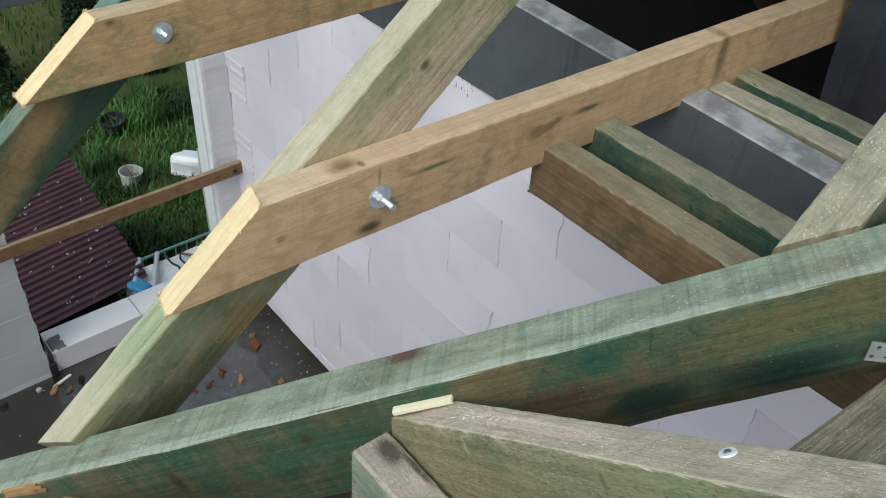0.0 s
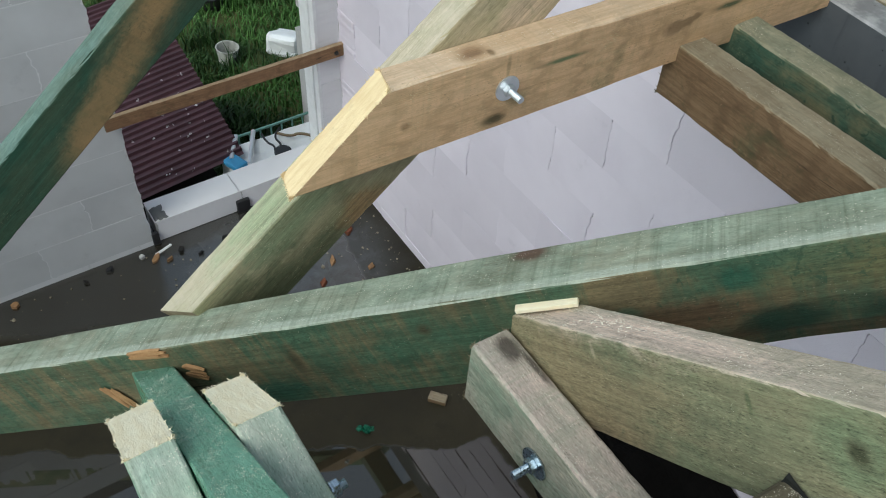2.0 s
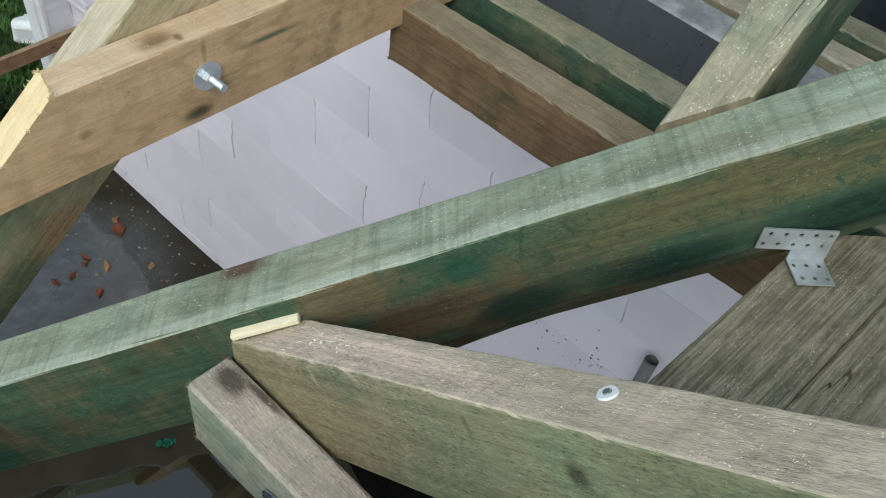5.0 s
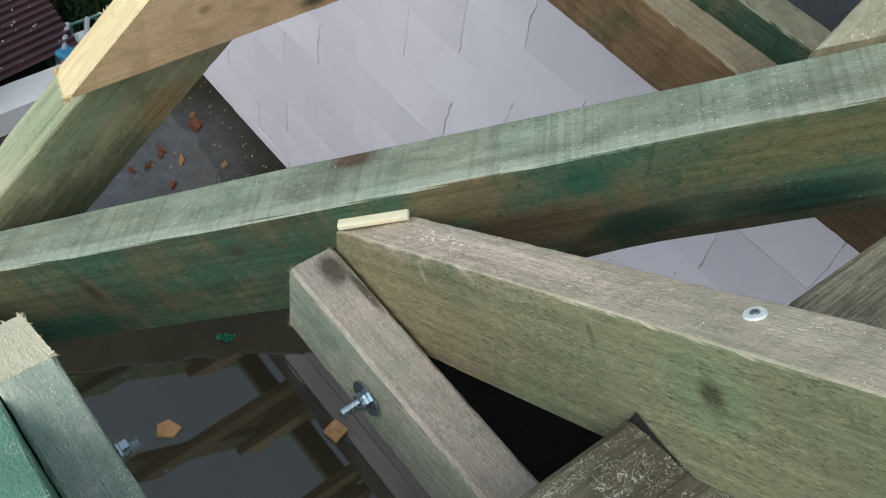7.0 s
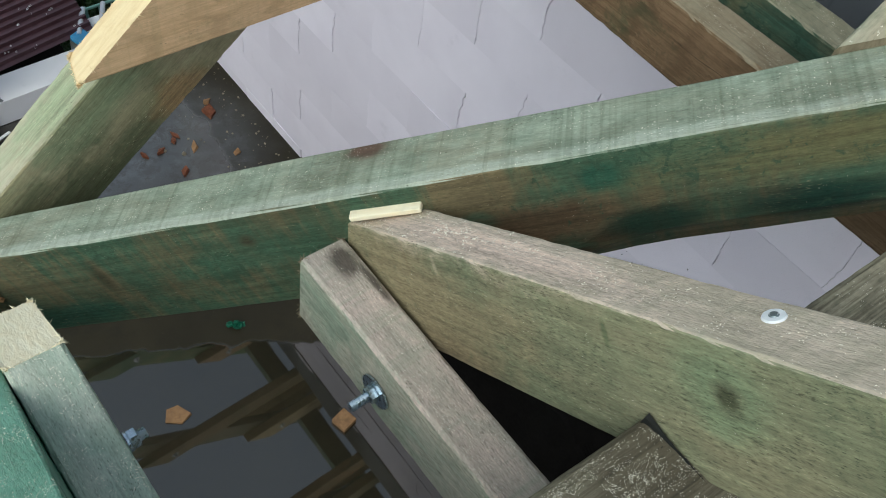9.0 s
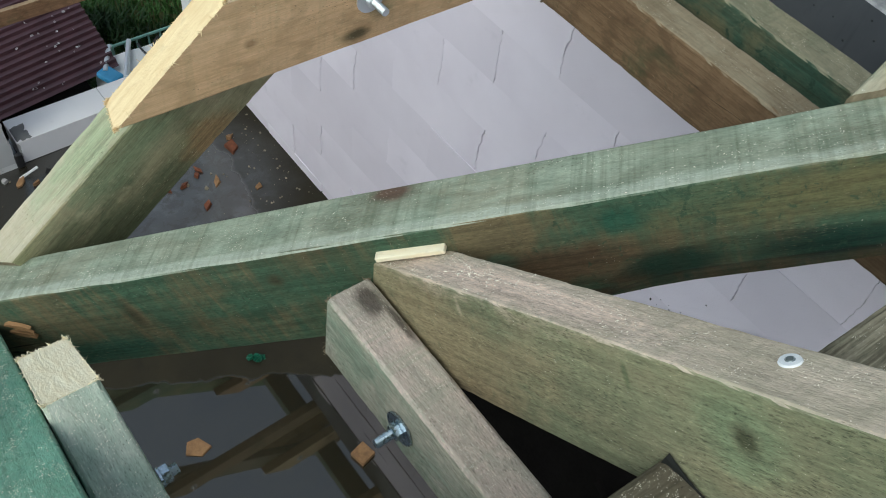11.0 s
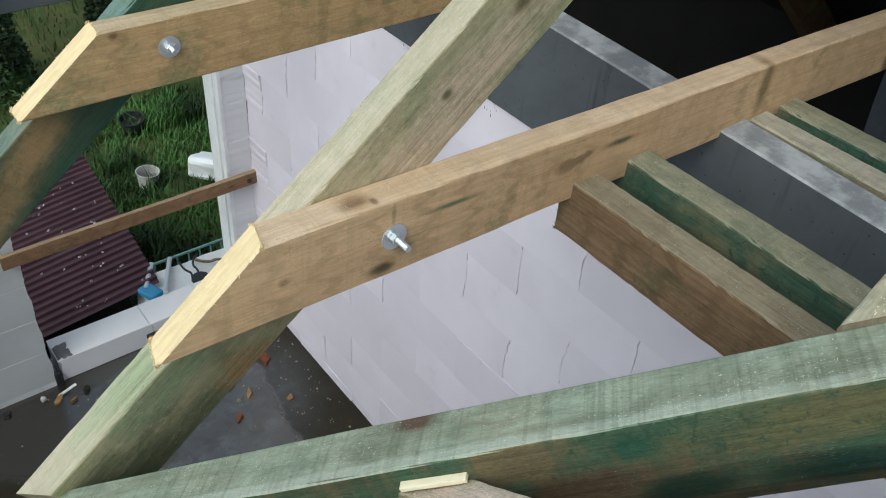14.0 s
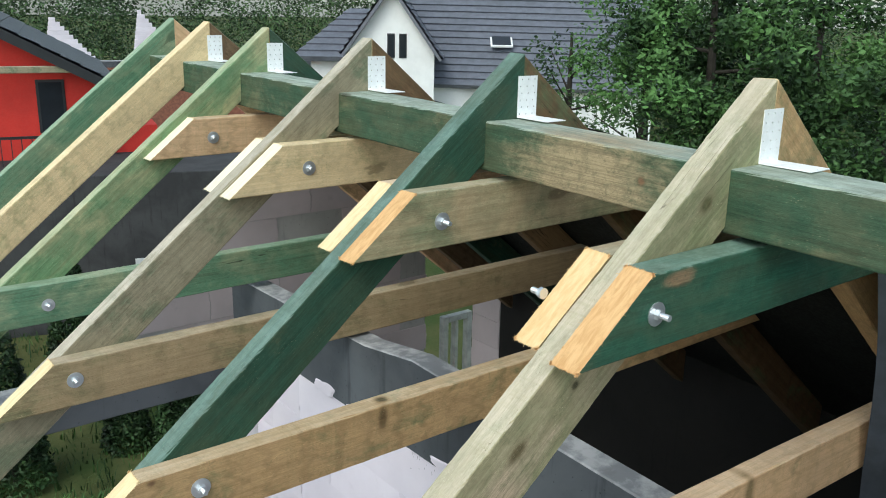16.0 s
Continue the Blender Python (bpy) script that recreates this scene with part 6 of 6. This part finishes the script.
shell = tagged(new("unfinished_house"), "neighbouring unfinished house with stepped white gables", "house")
for u, h in ((-1.0, 3.3), (3.0, 3.6)):
    step_wall = part("gable_wall", box_bm((u - 0.3, 0.02, 1.5), (u + 1.7, 0.28, 1.62)), M_MORTAR, shell)
    for k in range(16):
        z = 1.625 + 0.2 * k
        wide = 1.9 * (1 - (z - 1.6) / (h - 1.2))
        if wide > 0.1:
            part("block_course", box_bm((u - wide * 0.2, 0, z), (u + wide, 0.3, z + 0.197), 0.01), M_BLOCK, step_wall)
part("wall", box_bm((-4, -0.4, GROUND_Z - 0.2), (12, 0.0, 1.3)), M_BRICK, shell)
part("ring_beam", box_bm((-4, -0.3, 1.3), (12, 0.3, 1.62), 0.02), M_CONC, shell)
part("tarp", box_bm((1.2, -0.46, -0.2), (4.2, -0.4, 1.2), 0.02), M_MEMBRANE, shell)
shell.matrix_world = facing(74.5, 46)

low = tagged(new("low_outbuilding"), "low unfinished outbuilding of dark concrete and white blocks", "outbuilding")
part("wall", box_bm((-3.2, 0, GROUND_Z - 0.2), (2.6, 3.0, 0.9), 0.02), concrete("dark_concrete", (0.06, 0.06, 0.062), (0.035, 0.035, 0.037), (0.018, 0.018, 0.018)), low)
for u, z in ((-1.5, -2.0), (-0.2, -1.5), (0.9, -1.2), (1.7, -0.7)):
    part("block", box_bm((u, -0.05, z), (u + 0.6, 0.02, z + 0.5), 0.01), M_BLOCKWET, low)
low.matrix_world = facing(71.5, 19.5)


# ---- sawdust and splashes ----
def sawdust(timber, count, u0, u1, seed, size=1.0, side=None):
    """Loose chips and fibres strewn over the upper face of a timber (or its near side face)."""
    rd = random.Random(seed)
    me = timber.data
    tree_b = BVHTree.FromPolygons([v.co for v in me.vertices], [p.vertices for p in me.polygons])
    width, height, ends = DIMS[timber.name]
    bm = bmesh.new()
    placed = 0
    while placed < count:
        u, w = rd.uniform(u0, u1), rd.random()
        if noise.noise((u * 14 + seed, w * width * 30, seed)) + 0.6 * noise.noise((u * 45, w * width * 90, seed)) < rd.uniform(-0.15, 0.75):
            placed += 0.3
            continue
        placed += 1
        if side is None:
            hit = tree_b.ray_cast(Vector((u, width * (0.03 + 0.94 * w), height + 0.1)), Vector((0, 0, -1)))
        else:
            hit = tree_b.ray_cast(Vector((u, side, height * (0.05 + 0.9 * w))), Vector((0, -1 if side > 0 else 1, 0)))
        if hit[0] is None:
            continue
        p, nrm = hit[0], hit[1]
        a = Vector((rd.gauss(0, 1), rd.gauss(0, 0.7), rd.gauss(0, 1)))
        a = (a - nrm * a.dot(nrm)).normalized()
        s = a.cross(nrm)
        l = size * (rd.uniform(0.0005, 0.0014) if rd.random() < 0.95 else rd.uniform(0.0016, 0.0036))
        h = size * rd.uniform(0.0003, 0.0007)
        p = p - nrm * 0.0001
        q = [bm.verts.new(p + a * l), bm.verts.new(p - a * l), bm.verts.new(p + s * h), bm.verts.new(p - s * h + a * l * 0.3), bm.verts.new(p + nrm * h * 1.3 + a * l * rd.uniform(-0.6, 0.6))]
        for f in ((0, 2, 4), (2, 1, 4), (1, 3, 4), (3, 0, 4)):
            bm.faces.new([q[k] for k in f])
    return tagged(mesh_object("sawdust", bm, M_DUST, matrix=timber.matrix_world), "pale loose sawdust strewn over the timber", "sawdust", kind="stuff")


sawdust(JACK, 2200, DIMS[JACK.name][2][0] - 0.1, 1.0, 1, 1.0)
sawdust(JACK, 500, DIMS[JACK.name][2][0] - 0.1, DIMS[JACK.name][2][0] + 0.2, 41, 1.5)
sawdust(JACK, 900, DIMS[JACK.name][2][0] - 0.1, 1.0, 21, 0.6, -0.05)
sawdust(K_TIE, 3200, -0.33, 0.9, 2, 0.9)
sawdust(K_TIE, 1200, -0.33, 0.6, 22, 0.65, -0.05)
sawdust(Q_JACK, 6000, DIMS[Q_JACK.name][2][0] - 0.1, 0.6, 3, 0.95)
for k, q_tie in enumerate(Q_TIES):
    sawdust(q_tie, 3000, -0.4, 0.6, 4 + k, 1.3)
    sawdust(q_tie, 1800, -0.4, 0.6, 14 + k, 0.9, 0.15)
sawdust(PURLIN, 5000, 0.75, 1.98, 6, 0.8)
sawdust(PURLIN, 9000, 1.2, 1.5, 61, 0.75)
sawdust(PURLIN_TWO, 2500, 0.9, 1.9, 7, 1.0)
sawdust(R_ZERO, 1600, DIMS[R_ZERO.name][2][0] - 0.1, DIMS[R_ZERO.name][2][0] + 0.8, 8, 1.2)
sawdust(valley, 3600, -1.2, 1.3, 9, 0.9)
sawdust(valley, 1500, -1.2, 1.3, 29, 0.6, -0.05)
for k, t_tie in enumerate(T_TIES):
    sawdust(t_tie, 1800, -0.8, 0.9, 31 + k, 1.0)
sawdust(TIE_A, 900, -0.6, 0.6, 10, 1.1)

bm = bmesh.new()
rd = random.Random(12)
for cy, cz, sy, sz, count, tall in ((0.83, 1.72, 0.1, 0.09, 46, 1.0), (2.2, 2.73, 0.07, 0.03, 34, 3.0), (2.6, 2.74, 0.05, 0.035, 24, 4.0)):
    for k in range(count):
        y, z = rd.gauss(cy, sy), rd.gauss(cz, sz)
        s = rd.uniform(0.0012, 0.0045) / tall ** 0.4
        b2 = bmesh.new()
        bmesh.ops.create_icosphere(b2, subdivisions=1, radius=s)
        merge(bm, b2, Matrix.Translation((WALL_X - 0.004, y, z)) @ Matrix.Diagonal((0.4, 1 / tall ** 0.5, rd.uniform(0.7, 1.6) * tall ** 0.8, 1)))
tagged(mesh_object("splashes", bm, plain("dark_splash", (0.035, 0.033, 0.03), 0.6, 0, 0.3, 20)), "dark splashes of bitumen on the block wall", "splashes", kind="stuff")

# torn felt where the purlin is notched into the jack rafter
bm = bmesh.new()
rows = []
for k in range(19):
    f = k / 18
    p = Vector((0.803, 0.326, 3.355)).lerp(Vector((0.803, 0.235, 3.35)), f)
    reach = 0.0005 + 0.005 * abs(noise.noise((f * 9, 1, 5))) + 0.008 * (1 - f) ** 4
    rows.append([bm.verts.new(p + q) for q in (Vector((0, 0, -0.012)), Vector((0.0, 0, reach * 0.9 + 0.002)), Vector((-reach * 0.45, 0, reach * 0.5)), Vector((-reach, 0, -0.012)))])
for a, b in zip(rows, rows[1:]):
    for k in range(4):
        bm.faces.new((a[k], a[(k + 1) % 4], b[(k + 1) % 4], b[k]))
bm.faces.new(rows[0])
bm.faces.new(rows[-1][::-1])
tagged(mesh_object("felt_scrap", bm, M_MEMBRANE), "torn black felt squeezed between purlin and jack rafter", "felt scrap")

for seed, y, z, wide, tall in ((1, 3.4, 2.765, 0.12, 0.05), (2, 2.45, 2.765, 0.16, 0.03), (3, 3.05, 2.755, 0.2, 0.03)):
    bm = bmesh.new()
    edge = []
    for k in range(26):
        a = 2 * math.pi * k / 26
        q = 0.75 + 0.35 * noise.noise((math.cos(a) * 1.4, math.sin(a) * 1.4, seed * 7.3))
        edge.append((y + math.cos(a) * wide * q, z + math.sin(a) * tall * q))
    mid_v = bm.verts.new((WALL_X - 0.009, y, z))
    rim = [bm.verts.new((WALL_X - 0.0025, p[0], p[1])) for p in edge]
    inner = [bm.verts.new((WALL_X - 0.008, y + (p[0] - y) * 0.8, z + (p[1] - z) * 0.8)) for p in edge]
    for k in range(26):
        n = (k + 1) % 26
        bm.faces.new((rim[k], rim[n], inner[n], inner[k]))
        bm.faces.new((inner[k], inner[n], mid_v))
    tagged(mesh_object("mortar_smear", bm, M_BLOCK), "white mortar smeared over the foot of the ring beam", "mortar smear", "mortar smears")

stick = box_bm((-0.06, -0.009, 0), (0.06, 0.009, 0.008), 0.002)
tagged(mesh_object("white_stick", stick, M_FOAM, matrix=pose(0.835, 4.08, FLOOR_Z, 0, 0, 18)), "short white plastic stick on the floor", "stick")
chip(0.767, 4.03, 0.045, M_TILECHIP, 61, "brown broken tile near the front wall", "tile_chip", sides=6, squeeze=0.6)
chip(0.70, 4.08, 0.02, M_MORTAR, 62, "small piece of rubble near the front wall", "rubble_piece", thick=0.02)
block = box_bm((-0.05, -0.028, 0), (0.05, 0.028, 0.035), 0.004)
tagged(mesh_object("wood_offcut", block, M_BROWN, matrix=pose(1.70, 2.27, FLOOR_Z, 0, 0, -50)), "small brown wooden block on the floor", "offcut")

pot = tagged(new("plant_pot"), "dark plastic plant pot in the grass", "plant pot")
bm = bmesh.new()
rows = [[bm.verts.new((q * math.cos(a), q * math.sin(a), z)) for a in [2 * math.pi * k / 24 for k in range(24)]] for q, z in ((0.12, 0.0), (0.17, 0.24), (0.185, 0.25), (0.185, 0.28), (0.165, 0.28), (0.15, 0.2), (0.0, 0.19))]
for a, b in zip(rows, rows[1:]):
    for k in range(24):
        bm.faces.new((a[k], a[(k + 1) % 24], b[(k + 1) % 24], b[k]))
bm.faces.new(rows[0])
part("shell", bm, M_BLACK, pot)
pot.matrix_world = pose(3.62, 11.1, GROUND_Z, 5, -4, 0)

bm = bmesh.new()
edge = []
for k in range(30):
    a = 2 * math.pi * k / 30
    q = 0.75 + 0.6 * noise.noise((math.cos(a) * 2.2, math.sin(a) * 2.2, 4.4))
    edge.append((max(0.847, 0.885 + math.cos(a) * 0.085 * q), max(4.168, 4.225 + math.sin(a) * 0.08 * q)))
top_z = FLOOR_Z + 0.163
rim = [bm.verts.new((p[0], p[1], top_z)) for p in edge]
inner = [bm.verts.new((0.9 + (p[0] - 0.9) * 0.8, 4.24 + (p[1] - 4.24) * 0.8, top_z + 0.006)) for p in edge]
bm.faces.new(inner)
for k in range(30):
    n = (k + 1) % 30
    bm.faces.new((rim[k], rim[n], inner[n], inner[k]))
tagged(mesh_object("mortar_smear", bm, concrete("grey_mortar", (0.2, 0.2, 0.2), (0.13, 0.13, 0.13), (0.06, 0.06, 0.06))), "grey mortar spilled on the end of the sill", "mortar smear", "mortar smears")
copy_thing(th, pose(4.9, 12.9, GROUND_Z - 0.7, 0, 0, 200))
copy_thing(th, pose(4.2, 13.4, GROUND_Z - 0.9, 0, 0, 260))
